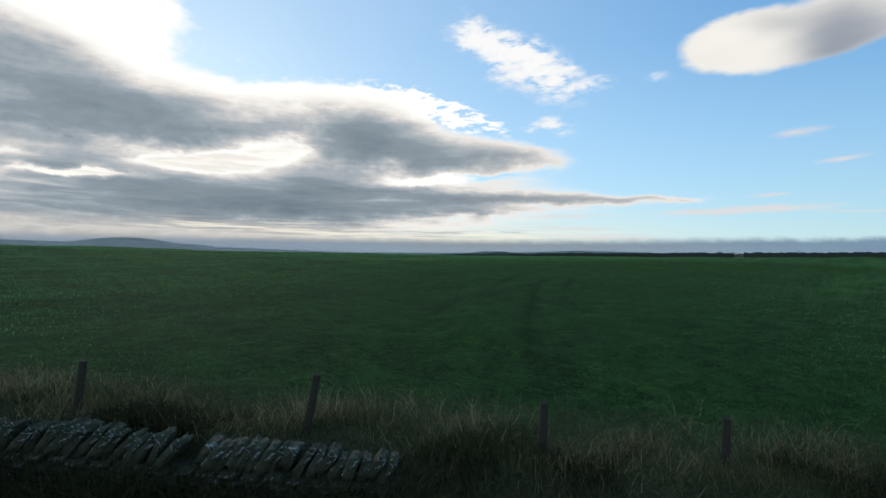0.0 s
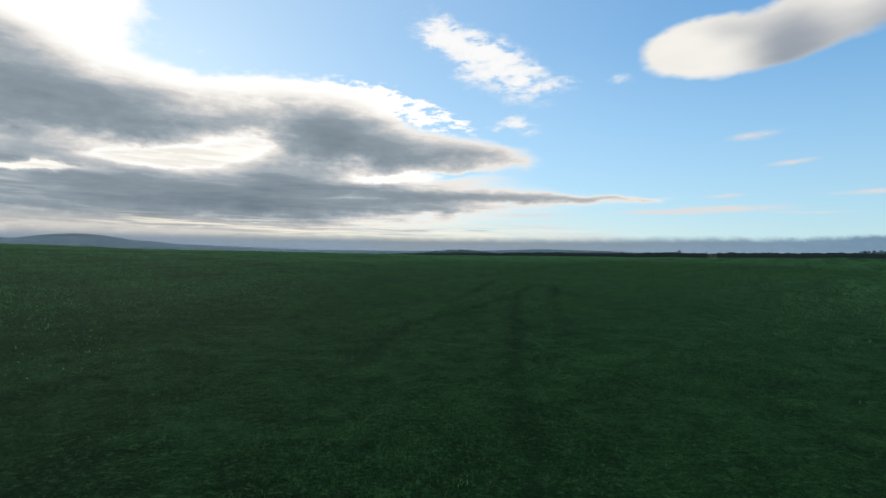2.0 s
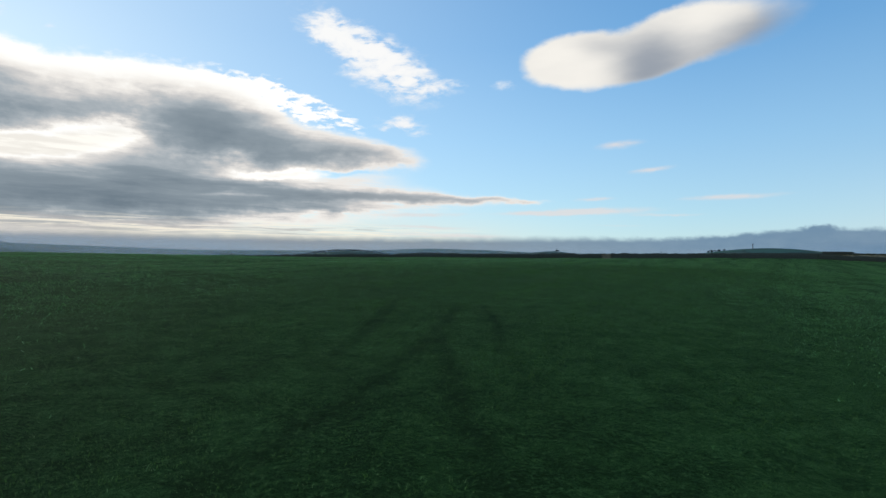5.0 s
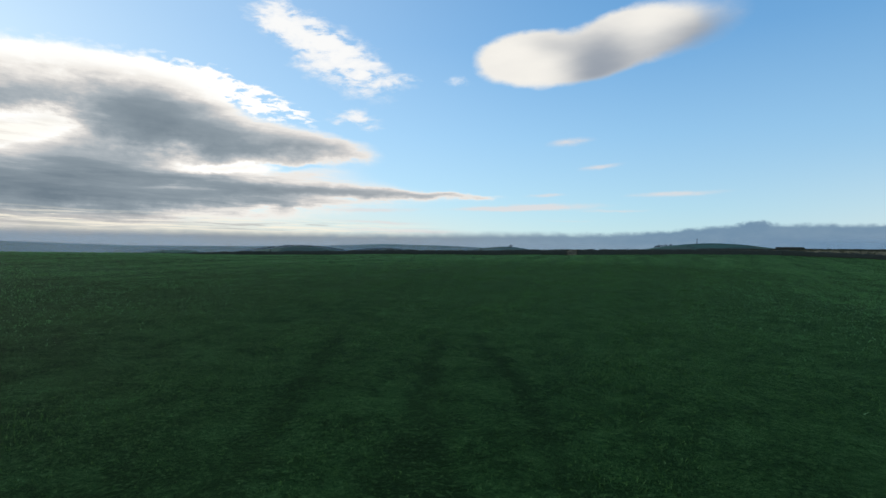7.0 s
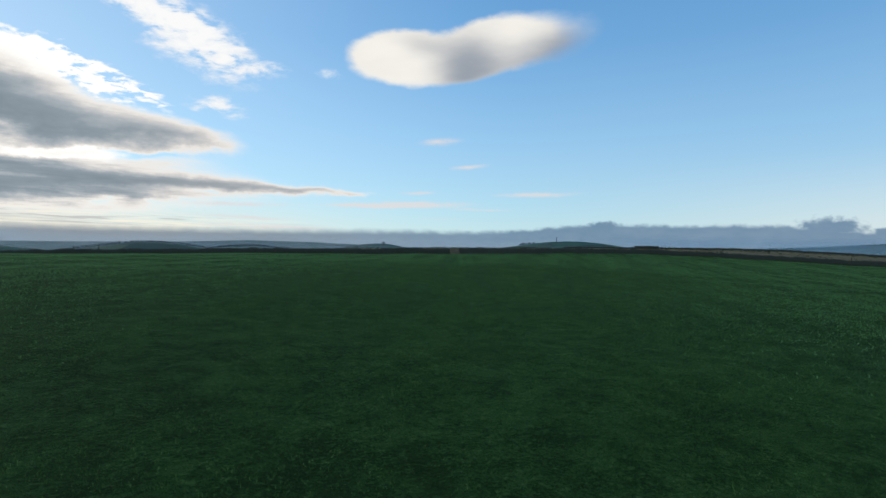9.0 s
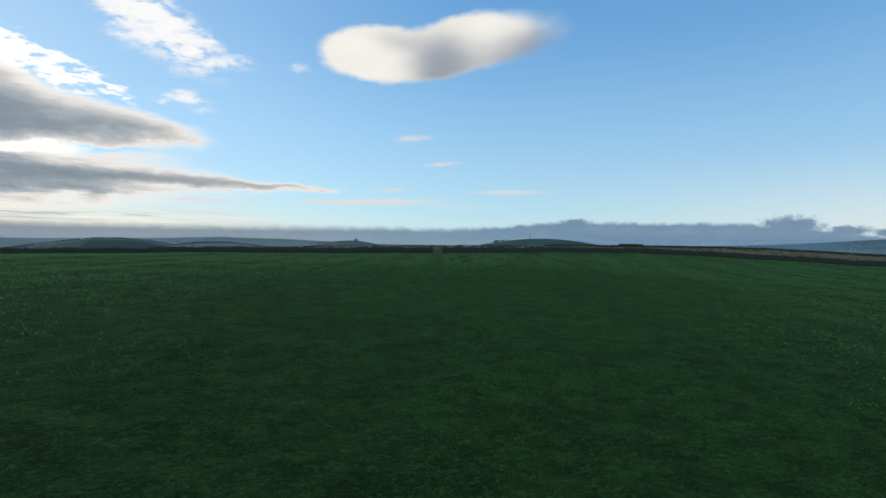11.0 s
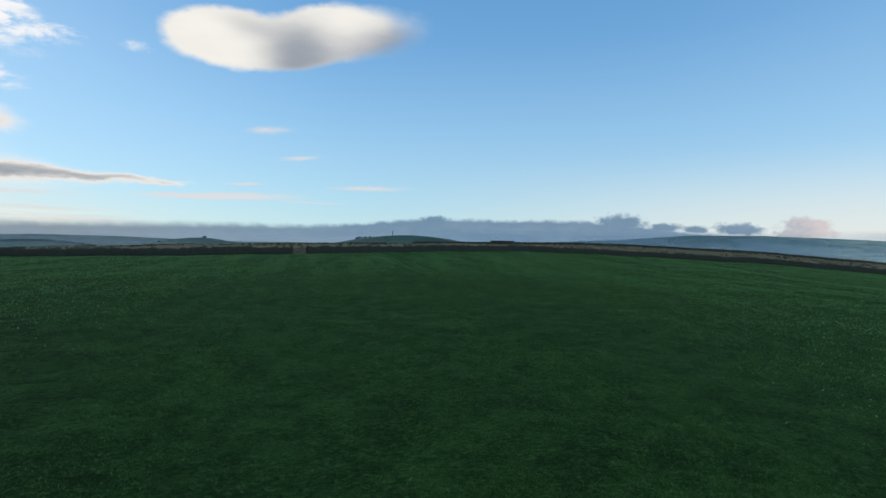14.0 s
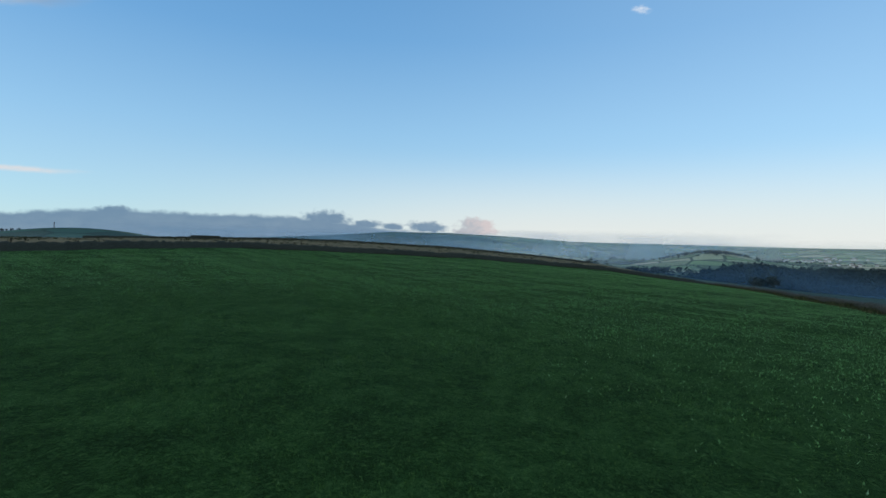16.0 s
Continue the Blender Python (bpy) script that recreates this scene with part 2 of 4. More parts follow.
S.tree.links.new(background.outputs[0], S.tree.nodes.new("ShaderNodeOutputWorld").inputs[0])

sun = new("sun", bpy.data.lights.new("sun", "SUN"))
sun.data.energy, sun.data.angle, sun.data.color = 0.6, radians(12), (1.0, 0.9, 0.76)
_a, _e = radians(SUN_AZ), radians(SUN_EL)
sun.matrix_world = look((0, 0, 60), (-60 * math.sin(_a) * math.cos(_e), -60 * math.cos(_a) * math.cos(_e), 60 - 60 * math.sin(_e)))


# ---- materials ----
def material(name, build, rough=0.9, bump=None, spec=0.15):
    """build() gives the base colour; bump: (height builder, strength, distance)."""
    m = bpy.data.materials.new(name)
    m.use_nodes = True
    S.tree = m.node_tree
    b = S.tree.nodes["Principled BSDF"]
    b.inputs["Roughness"].default_value = rough
    b.inputs["Specular IOR Level"].default_value = spec
    S.tree.links.new(build().sock, b.inputs["Base Color"])
    if bump:
        n = S.tree.nodes.new("ShaderNodeBump")
        n.inputs["Strength"].default_value, n.inputs["Distance"].default_value = bump[1], bump[2]
        link(bump[0](), n.inputs["Height"])
        S.tree.links.new(n.outputs[0], b.inputs["Normal"])
    return m


def place():
    n = S.tree.nodes.new("ShaderNodeTexCoord")
    return S(n.outputs["Object"])


def attribute(name):
    n = S.tree.nodes.new("ShaderNodeAttribute")
    n.attribute_name = name
    return S(n.outputs["Fac"])


def per_object():
    return S(S.tree.nodes.new("ShaderNodeObjectInfo").outputs["Random"])


def per_island():
    return S(S.tree.nodes.new("ShaderNodeNewGeometry").outputs["Random Per Island"])


def ground_colour():
    p = place()
    broad = noise_of(p, 0.06, 4.0, 0.6)
    patch = noise_of(p, 0.45, 5.0, 0.65)
    tuft = noise_of(p, 2.2, 4.0, 0.65)
    grain = noise_of(p, 9.0, 5.0, 0.7)
    field = mix(smooth(broad, 0.36, 0.64), (0.008, 0.020, 0.005), (0.012, 0.030, 0.0065))
    field = mix(smooth(patch, 0.46, 0.66) * 0.5, field, (0.026, 0.062, 0.016))
    field = mix(smooth(patch, 0.48, 0.32) * 0.6, field, (0.006, 0.014, 0.004))
    field = mix(smooth(tuft, 0.56, 0.38) * 0.6, field, (0.008, 0.018, 0.005))
    field = mix(smooth(grain, 0.48, 0.34) * 0.65, field, (0.058, 0.130, 0.036))
    field = mix(smooth(grain, 0.50, 0.70) * 0.6, field, (0.008, 0.018, 0.006))
    field = mix(attribute("track") * smooth(tuft, 0.35, 0.6) * 0.45, field, (0.008, 0.018, 0.005))
    moor = mix(smooth(patch, 0.35, 0.65), (0.20, 0.145, 0.078), (0.11, 0.095, 0.05))
    moor = mix(smooth(broad, 0.5, 0.7) * 0.7, moor, (0.25, 0.185, 0.10))
    verge = mix(smooth(grain, 0.35, 0.7), (0.06, 0.055, 0.03), (0.02, 0.025, 0.014))
    far_p = noise_of(p, 0.004, 3.0, 0.5)
    v = S.tree.nodes.new("ShaderNodeTexVoronoi")
    v.feature, v.inputs["Scale"].default_value = "F1", 0.009
    link(p, v.inputs["Vector"])
    edge = S.tree.nodes.new("ShaderNodeTexVoronoi")
    edge.feature, edge.inputs["Scale"].default_value = "DISTANCE_TO_EDGE", 0.009
    link(p, edge.inputs["Vector"])
    # far uplands: distance haze put into the colours as a blue tint
    hazed_upland = ramp(S(v.outputs["Color"]), [(0.25, (0.05, 0.10, 0.08)), (0.45, (0.08, 0.14, 0.10)), (0.6, (0.04, 0.075, 0.065)), (0.8, (0.10, 0.13, 0.09))])
    # valley fields by bearing: low sunlight and pale haze painted into the colours
    sunlit_meadow = ramp(S(v.outputs["Color"]), [(0.25, (0.22, 0.30, 0.15)), (0.42, (0.42, 0.43, 0.27)), (0.55, (0.14, 0.19, 0.11)), (0.62, (0.30, 0.35, 0.20)), (0.8, (0.48, 0.42, 0.28))])
    far = mix(attribute("sunlit_meadow"), hazed_upland, sunlit_meadow)
    far = mix(smooth(S(edge.outputs["Distance"]), 0.06, 0.03) * 0.8, far, (0.05, 0.075, 0.06))
    far = mix(smooth(far_p, 0.54, 0.62) * 0.75, far, (0.06, 0.085, 0.07))
    c = mix(attribute("moor"), field, moor)
    c = mix(attribute("verge"), c, verge)
    return mix(attribute("far"), c, far)


GROUND = material("ground", ground_colour, 0.95, (lambda: noise_of(place(), 3.5, 7.0, 0.75), 0.9, 0.16), 0.03)


def grass_sheen():
    # dewy blade tips catch the low light across the pasture
    S.tree = GROUND.node_tree
    b = S.tree.nodes["Principled BSDF"]
    uneven = smooth(noise_of(place(), 0.9, 6.0, 0.75), 0.36, 0.64)
    weight = mix(attribute("moor"), mix(uneven, (0.3, 0.3, 0.3), (0.62, 0.62, 0.62)), (0.0, 0.0, 0.0))
    weight = mix(attribute("track") * 0.6, weight, (0.06, 0.06, 0.06))
    weight = mix(attribute("far"), weight, (0.0, 0.0, 0.0))
    link(weight, b.inputs["Sheen Weight"])
    b.inputs["Sheen Roughness"].default_value = 0.08
    b.inputs["Sheen Tint"].default_value = (0.17, 0.46, 0.11, 1.0)


grass_sheen()


def rock(a, b, lichen):
    def build():
        p = place()
        r = per_object()
        c = mix(smooth(noise_of(p, 6.0, 5.0, 0.65), 0.35, 0.7), a, b)
        c = mix(r * 0.5, c, tuple(v * 0.5 for v in a))
        return mix(smooth(noise_of(p, 7.0, 6.0, 0.7, 1.2), 0.56, 0.62) * lichen, c, (0.28, 0.31, 0.29))
    return build


STONE = material("gritstone", rock((0.068, 0.069, 0.042), (0.031, 0.034, 0.021), 0.8), 0.9, (lambda: noise_of(place(), 25.0, 6.0, 0.7), 0.8, 0.03))
DARK_STONE = material("weathered_field_stone", rock((0.075, 0.075, 0.058), (0.035, 0.042, 0.030), 0.15), 0.95, (lambda: noise_of(place(), 6.0, 5.0, 0.7), 1.0, 0.1))
TIMBER = material("grey_timber", lambda: mix(noise_of(place(), 7.0, 5.0, 0.7), (0.024, 0.020, 0.014), (0.060, 0.050, 0.036)), 0.85, (lambda: noise_of(place(), 30.0, 4.0, 0.7), 0.5, 0.01))
GATE_TIMBER = material("weathered_timber", lambda: mix(noise_of(place(), 5.0, 5.0, 0.7), (0.055, 0.054, 0.05), (0.095, 0.093, 0.088)), 0.8)


# ---- helpers for things ----
def part(name, bm, mat, parent=None, label=""):
    me = bpy.data.meshes.new(name)
    bm.to_mesh(me)
    bm.free()
    ob = new(name, me)
    if mat:
        me.materials.append(mat)
    ob.parent = parent
    if label:
        tagged(ob, label)
    return ob


def mesh_from(name, verts, faces, mat, parent=None, smooth_faces=False):
    me = bpy.data.meshes.new(name)
    me.from_pydata(verts, [], faces)
    if mat:
        me.materials.append(mat)
    if smooth_faces:
        me.polygons.foreach_set("use_smooth", [True] * len(me.polygons))
    ob = new(name, me)
    ob.parent = parent
    return ob


def step(v, lo, hi):
    k = np.clip((np.asarray(v, float) - lo) / (hi - lo), 0, 1)
    return k * k * (3 - 2 * k)


# ---- the lie of the land ----
CX, CY = 30.0, 80.0
SKY_AZ = [-180, -60, -36, -31, -24, -10, 0, 8, 14, 20, 30, 45, 60, 70, 76, 82, 89, 95, 105, 115, 121, 150, 180]
SKY_EL = [0.5, 0.4, 0.2, 0.2, 0.1, -0.1, 0.1, 0.35, 0.65, 0.65, 0.4, 0.5, 0.8, 1.3, 1.75, 1.75, 1.45, 1.0, 0.85, 0.65, 0.6, 0.6, 0.5]
HILLS = [(47.6, 12.5, 1700, 420, 48), (-31.5, 7.5, 2700, 600, 40), (-27, 7, 2500, 500, 18), (5, 9, 1450, 300, 10.5), (-7, 6, 1300, 250, -5), (27, 6.5, 2100, 400, 32), (14, 9, 1500, 300, 8), (108, 5, 2300, 300, 12), (111, 4.2, 820, 170, -24), (118, 6, 1150, 160, -36)]
# by bearing from the middle: metres to the field's edge, its height over the plane of the field, and the level 300 m out
EDGE_AZ = [-180, -120, -90, -68, -60, -17, -2.7, 18.8, 35.5, 50.5, 60.7, 75.8, 83.6, 90.7, 97.3, 105.5, 112, 121, 140, 180]
EDGE_R = [120, 110, 110, 114, 118, 122, 106, 99, 103, 116, 133, 142, 152, 164, 180, 210, 150, 85, 75, 120]
EDGE_Z = [0, 0, 1.0, -0.4, -1.5, -3.7, -2.3, -0.95, 0, 1.2, 1.95, 1.75, 1.35, 0.4, -0.7, -4.3, -3.5, -1.2, 0, 0]
BROW_AZ = [-180, -90, -40, -17, 0, 18, 30, 36, 46, 57, 64, 70, 76, 83, 90, 94, 97, 105, 115, 135, 180]
BROW_Z = [-8, -6, -7, -3, 1.5, 5.2, 7.6, 8.4, 9.4, 10.4, 10.6, 10.2, 8.9, 7.2, 4.0, 2.0, 0.2, -7, -14, -18, -8]
CORNER = (146, 145)
FIELD_WALL = [(-120, 235.4), (-60, 215), (-5, 196.3), (54, 176.3), (88.5, 164.5)], [(91.5, 163.5), CORNER, (168, 114.3), (190, 83.7), (212, 53), (236, 19.5)]
BANK = [(236, 19.5), (170, 29), (104, 42), (70, 40), (40, 26), (24, 12)]


def hash_noise(x, y, s, seed=0.0):
    return (np.sin(x / s + seed) * np.cos(y / s * 1.13 - seed * 2.1) + 0.5 * np.sin(x / s * 2.3 - y / s * 1.7 + seed)) / 1.5


def height(x, y):
    x, y = np.asarray(x, float), np.asarray(y, float)
    rx, ry = x - CX, y - CY
    r = np.hypot(rx, ry)
    az = np.degrees(np.arctan2(rx, ry))
    edge, over = np.interp(az, EDGE_AZ, EDGE_R), np.interp(az, EDGE_AZ, EDGE_Z)
    slope = math.tan(radians(SLOPE))
    inside = slope * np.maximum(y, -40) + over * np.clip(r / edge, 0, 1) ** 2.2
    rim = slope * (CY + edge * np.cos(np.radians(az))) + over
    k = np.clip((r - edge) / (300 - edge), 0, 1)
    outside = rim + (np.interp(az, BROW_AZ, BROW_Z) - rim) * (k * (1.6 - 0.6 * k))
    h = np.where(r < edge, inside, outside)
    h = h - 0.055 * np.clip(x + 2, -14, 14) * np.exp(-((y - 10) / 8) ** 2)
    h = h + (0.12 * hash_noise(x, y, 9.0) + 0.05 * hash_noise(x, y, 3.1, 2.0)) * (1 - step(r, 300, 400))
    # roadside below the wall
    h = h - 1.25 * (1 - step(y, 8.6, 9.5)) * (1 - step(np.abs(x), 40, 60))
    # far country
    valley = -35 - 18 * step(az, 80, 105)
    e = np.interp(az, SKY_AZ, SKY_EL)
    skyline = 5 + np.tan(np.radians(e)) * 4300
    k = step(r, 1500, 4300)
    out = valley + (skyline - valley) * k + hash_noise(x, y, 260.0, 1.0) * 7 * step(r, 500, 1200) * (1 - step(r, 3400, 4300))
    w = step(r, 305, 1000)
    h = h * (1 - w) + out * w
    for a0, wide, r0, deep, peak in HILLS:
        h = np.maximum(h, -40 + (peak + 40) * np.exp(-((az - a0) / wide) ** 2 - ((r - r0) / deep) ** 2))
    return np.where(r > 4300, h - (r - 4300) * 0.3, h)


def beyond_wall(x, y):
    """Metres past the field's far walls."""
    pts = np.array(FIELD_WALL[0] + FIELD_WALL[1] + BANK[1:], float)
    best = np.full(np.shape(x), 1e9)
    sign = np.ones(np.shape(x))
    for a, b in zip(pts[:-1], pts[1:]):
        ab = b - a
        k = np.clip(((x - a[0]) * ab[0] + (y - a[1]) * ab[1]) / (ab @ ab), 0, 1)
        d = np.hypot(x - a[0] - k * ab[0], y - a[1] - k * ab[1])
        side = ab[0] * (y - a[1]) - ab[1] * (x - a[0])
        sign = np.where(d < best, np.sign(side), sign)
        best = np.minimum(best, d)
    return best * sign


# faint trodden lines through the grass
TRACKS = [[(8.8, 49.4), (6.7, 38.9), (5.1, 30.5), (4.1, 26.1), (3, 16)], [(7.6, 45.9), (3.6, 38), (1.2, 35.3), (0, 29.2), (-0.4, 27.1)], [(12.1, 56.3), (9.5, 50.3), (8.5, 47.8), (7, 40)], [(13.7, 57.2), (12.3, 50.9), (11.2, 47.4), (9.8, 44)], [(9, 60), (8.5, 58), (6, 50), (4, 44)]]


def track(x, y):
    best = np.full(np.shape(x), 1e9)
    for line in TRACKS:
        for a, b in zip(line[:-1], line[1:]):
            ax, ay = b[0] - a[0], b[1] - a[1]
            k = np.clip(((x - a[0]) * ax + (y - a[1]) * ay) / (ax * ax + ay * ay), 0, 1)
            best = np.minimum(best, np.hypot(x - a[0] - k * ax, y - a[1] - k * ay))
    return 1 - step(best, 0.1, 0.5)


NA = 600
radii = list(np.arange(1.2, 185, 1.2))
while radii[-1] < 4800:
    radii.append(radii[-1] * 1.035)
radii = np.array(radii)
ang = np.linspace(0, 2 * math.pi, NA, endpoint=False)
gx = np.concatenate([[CX], (CX + radii[:, None] * np.sin(ang)[None]).ravel()])
gy = np.concatenate([[CY], (CY + radii[:, None] * np.cos(ang)[None]).ravel()])
gz = height(gx, gy)
idx = 1 + np.arange(len(radii))[:, None] * NA + np.arange(NA)[None]
q = np.stack([idx[:-1], np.roll(idx, -1, 1)[:-1], np.roll(idx, -1, 1)[1:], idx[1:]], -1).reshape(-1, 4)[:, ::-1]
tri = np.stack([np.zeros(NA, int), np.roll(idx[0], -1), idx[0]], -1)[:, ::-1]
ground = mesh_from("ground", np.stack([gx, gy, gz], -1).tolist(), q.tolist() + tri.tolist(), GROUND, None, True)
tagged(ground, "rolling green pasture falling away to moor and valley", "ground", kind="structure")
dist = beyond_wall(gx, gy)
away = np.hypot(gx - CX, gy - CY)
for name, val in (("moor", step(dist, -0.3, 0.8)), ("sunlit_meadow", step(np.degrees(np.arctan2(gx - CX, gy - CY)), 76, 92) * step(away, 900, 1500)), ("far", step(away, 312, 330)), ("track", track(gx, gy)), ("verge", 1 - step(gy + 0.5 * hash_noise(gx, gy, 1.7), 11.5, 13.5))):
    ground.data.attributes.new(name, "FLOAT", "POINT").data.foreach_set("value", np.asarray(val, np.float32))


def box_bm(bm, size, m):
    r = bmesh.ops.create_cube(bm, size=1.0, matrix=m @ Matrix.Diagonal((*size, 1)))
    return r["verts"]


# ---- far field walls ----
def wall_run(name, pts, tall, thick, label, seed):
    rnd = random.Random(seed)
    verts, faces = [], []
    pts = [Vector((*p, 0)) for p in pts]
    for a, b in zip(pts[:-1], pts[1:]):
        n = max(2, int((b - a).length / 0.7))
        side = Vector((-(b - a).y, (b - a).x, 0)).normalized()
        for i in range(n if b is not pts[-1] else n + 1):
            p = a.lerp(b, i / n)
            g = float(height(p.x, p.y))
            t = (tall[0] + (tall[1] - tall[0]) * min(1, (p - pts[0]).length / (pts[-1] - pts[0]).length)) * rnd.uniform(0.85, 1.12)
            w = thick * rnd.uniform(0.85, 1.1)
            base = len(verts)
            for off, z in ((-w, -0.3), (-w * 0.75, t * 0.8), (-w * 0.4, t), (w * 0.4, t), (w * 0.75, t * 0.8), (w, -0.3)):
                v = p + side * (off + rnd.uniform(-0.04, 0.04))
                verts.append((v.x, v.y, g + z + rnd.uniform(-0.03, 0.03)))
            if base:
                for k in range(5):
                    faces.append((base - 6 + k, base - 5 + k, base + 1 + k, base + k))
    last = len(verts) - 6
    faces += [(0, 1, 2, 3, 4, 5), tuple(last + k for k in (5, 4, 3, 2, 1, 0))]
    ob = mesh_from(name, verts, faces, DARK_STONE)
    return tagged(ob, label, "wall", "dry stone field walls")


wall_run("field_wall", FIELD_WALL[0], (0.5, 1.4), 0.4, "dark dry stone wall closing the pasture beside the gate", 1)
wall_run("field_wall", FIELD_WALL[1], (1.4, 1.2), 0.4, "dark dry stone wall bending round the pasture towards the valley", 2)

# ---- gate ----
def field_gate():
    g = new("field_gate")
    a, b = Vector((88.5, 164.5, 0)), Vector((91.5, 163.5, 0))
    m = Vector((a + b) / 2)
    turn = math.degrees(math.atan2(b.y - a.y, b.x - a.x))
    g.matrix_world = pose(m.x, m.y, float(height(m.x, m.y)), 0, 0, turn)
    for i in range(5):
        bm = bmesh.new()
        box_bm(bm, (2.7, 0.05, 0.085), pose(0, 0, 0.25 + (0, 0.2, 0.42, 0.66, 0.93)[i]))
        part("rail", bm, GATE_TIMBER, g)
    for x in (-1.33, 0.0, 1.33):
        bm = bmesh.new()
        box_bm(bm, (0.1, 0.06, 1.15), pose(x, 0.05, 0.7))
        part("stile", bm, GATE_TIMBER, g)
    for x, s in ((-0.67, 1), (0.67, -1)):
        bm = bmesh.new()
        box_bm(bm, (1.55, 0.05, 0.09), pose(x, -0.045, 0.7, 0, s * 34, 0))
        part("brace", bm, GATE_TIMBER, g)
    for x in (-1.55, 1.55):
        bm = bmesh.new()
        box_bm(bm, (0.24, 0.24, 2.0), pose(x, 0, 0.62))
        part("gatepost", bm, TIMBER, g)
    return tagged(g, "weathered timber five-bar field gate with crossed braces", "gate")


field_gate()

# second wall, along the brow of the moor
wall_run("moor_wall", [(CX + 300 * math.sin(radians(a)), CY + 300 * math.cos(radians(a))) for a in range(48, 100, 4)], (1.0, 1.0), 0.4, "long dark dry stone wall on the brow of the moor", 3)


# ---- grass ----
def grass_material(name, stops, shade, gloss=0.0, dim=0.0):
    m = bpy.data.materials.new(name)
    m.use_nodes = True
    S.tree = m.node_tree
    b = S.tree.nodes["Principled BSDF"]
    r = per_island()
    patch = noise_of(place(), 0.45, 4.0, 0.6)
    c = ramp(op("FRACT", r * 7.31 + patch * 0.6), stops)
    c = mix(smooth(noise_of(place(), 0.06, 4.0, 0.6), 0.35, 0.65) * 0.4, c, shade)
    c = mix(smooth(noise_of(place(), 2.2, 4.0, 0.65), 0.55, 0.35) * dim, c, tuple(v * 0.4 for v in stops[0][1]))
    S.tree.links.new(c.sock, b.inputs["Base Color"])
    b.inputs["Roughness"].default_value, b.inputs["Specular IOR Level"].default_value = 0.6, gloss
    t = S.tree.nodes.new("ShaderNodeBsdfTranslucent")
    S.tree.links.new(c.sock, t.inputs[0])
    x = S.tree.nodes.new("ShaderNodeMixShader")
    x.inputs[0].default_value = 0.3
    S.tree.links.new(b.outputs[0], x.inputs[1])
    S.tree.links.new(t.outputs[0], x.inputs[2])
    S.tree.links.new(x.outputs[0], S.tree.nodes["Material Output"].inputs[0])
    return m


GRASS = grass_material("pasture_grass", [(0.0, (0.041, 0.106, 0.014)), (0.5, (0.070, 0.182, 0.024)), (0.82, (0.115, 0.26, 0.045)), (1.0, (0.23, 0.40, 0.14))], (0.068, 0.188, 0.024), 0.15, 0.85)
# paler copy of the grass, far-field brightness and haze set in its colours
TUFT = grass_material("hazed_bright_tufts", [(0.0, (0.086, 0.215, 0.052)), (0.5, (0.126, 0.32, 0.080)), (0.82, (0.165, 0.38, 0.115)), (1.0, (0.26, 0.43, 0.21))], (0.12, 0.31, 0.076), 0.45, 0.5)
STRAW = grass_material("dry_stems", [(0.0, (0.10, 0.09, 0.045)), (0.35, (0.25, 0.19, 0.09)), (0.7, (0.45, 0.35, 0.18)), (1.0, (0.62, 0.52, 0.30))], (0.30, 0.22, 0.10))
ROUGH = grass_material("rough_grass", [(0.0, (0.026, 0.05, 0.017)), (0.45, (0.06, 0.078, 0.03)), (0.8, (0.125, 0.11, 0.052)), (1.0, (0.22, 0.175, 0.09))], (0.06, 0.072, 0.03))
DOCK = grass_material("dark_weeds", [(0.0, (0.022, 0.03, 0.014)), (0.6, (0.045, 0.052, 0.024)), (1.0, (0.09, 0.068, 0.038))], (0.045, 0.045, 0.022))


def blades(name, x, y, tall, wide, lean, mat, rng, lift=0.0, plain=False):
    """One mesh of bent, tapered blades rooted at x, y."""
    n = len(x)
    z = height(x, y) - 0.01 + lift
    a = rng.uniform(0, 2 * math.pi, n)
    side = np.stack([np.cos(a), np.sin(a), np.zeros(n)], -1)
    b = a + math.pi / 2 + rng.normal(0, 0.5, n)
    bend = np.stack([np.cos(b), np.sin(b), np.zeros(n)], -1) * (lean * tall * rng.uniform(0.3, 1.4, n))[:, None]
    root = np.stack([x, y, z], -1)
    up = np.array([0, 0, 1.0])
    w = (wide * rng.uniform(0.7, 1.3, n))[:, None] * side
    mid = root + up * (tall * 0.6)[:, None] + bend * 0.35
    tip = root + up * (tall * (1 - 0.25 * min(lean, 1)))[:, None] + bend
    if plain:
        v = np.stack([root - w, root + w, tip], 1).reshape(-1, 3)
        tris = np.arange(3 * n).reshape(-1, 3)
        return leaf_mesh(name, v, tris, mat)
    v = np.stack([root - w, root + w, mid - w * 0.7, mid + w * 0.7, tip], 1).reshape(-1, 3)
    k = np.arange(n)[:, None] * 5
    tris = np.concatenate([k + [0, 1, 3], k + [0, 3, 2], k + [2, 3, 4]], 1).reshape(-1, 3)
    return leaf_mesh(name, v, tris, mat)


def leaf_mesh(name, v, tris, mat):
    me = bpy.data.meshes.new(name)
    me.vertices.add(len(v))
    me.vertices.foreach_set("co", v.astype(np.float32).ravel())
    me.loops.add(tris.size)
    me.loops.foreach_set("vertex_index", tris.astype(np.int32).ravel())
    me.polygons.add(len(tris))
    me.polygons.foreach_set("loop_start", (np.arange(len(tris)) * 3).astype(np.int32))
    me.update(calc_edges=True)
    me.materials.append(mat)
    return new(name, me)


WAY = np.array([(0, 4), (1.5, 14), (3, 26), (8, 46), (19, 68), (34, 86), (58, 100)], float)


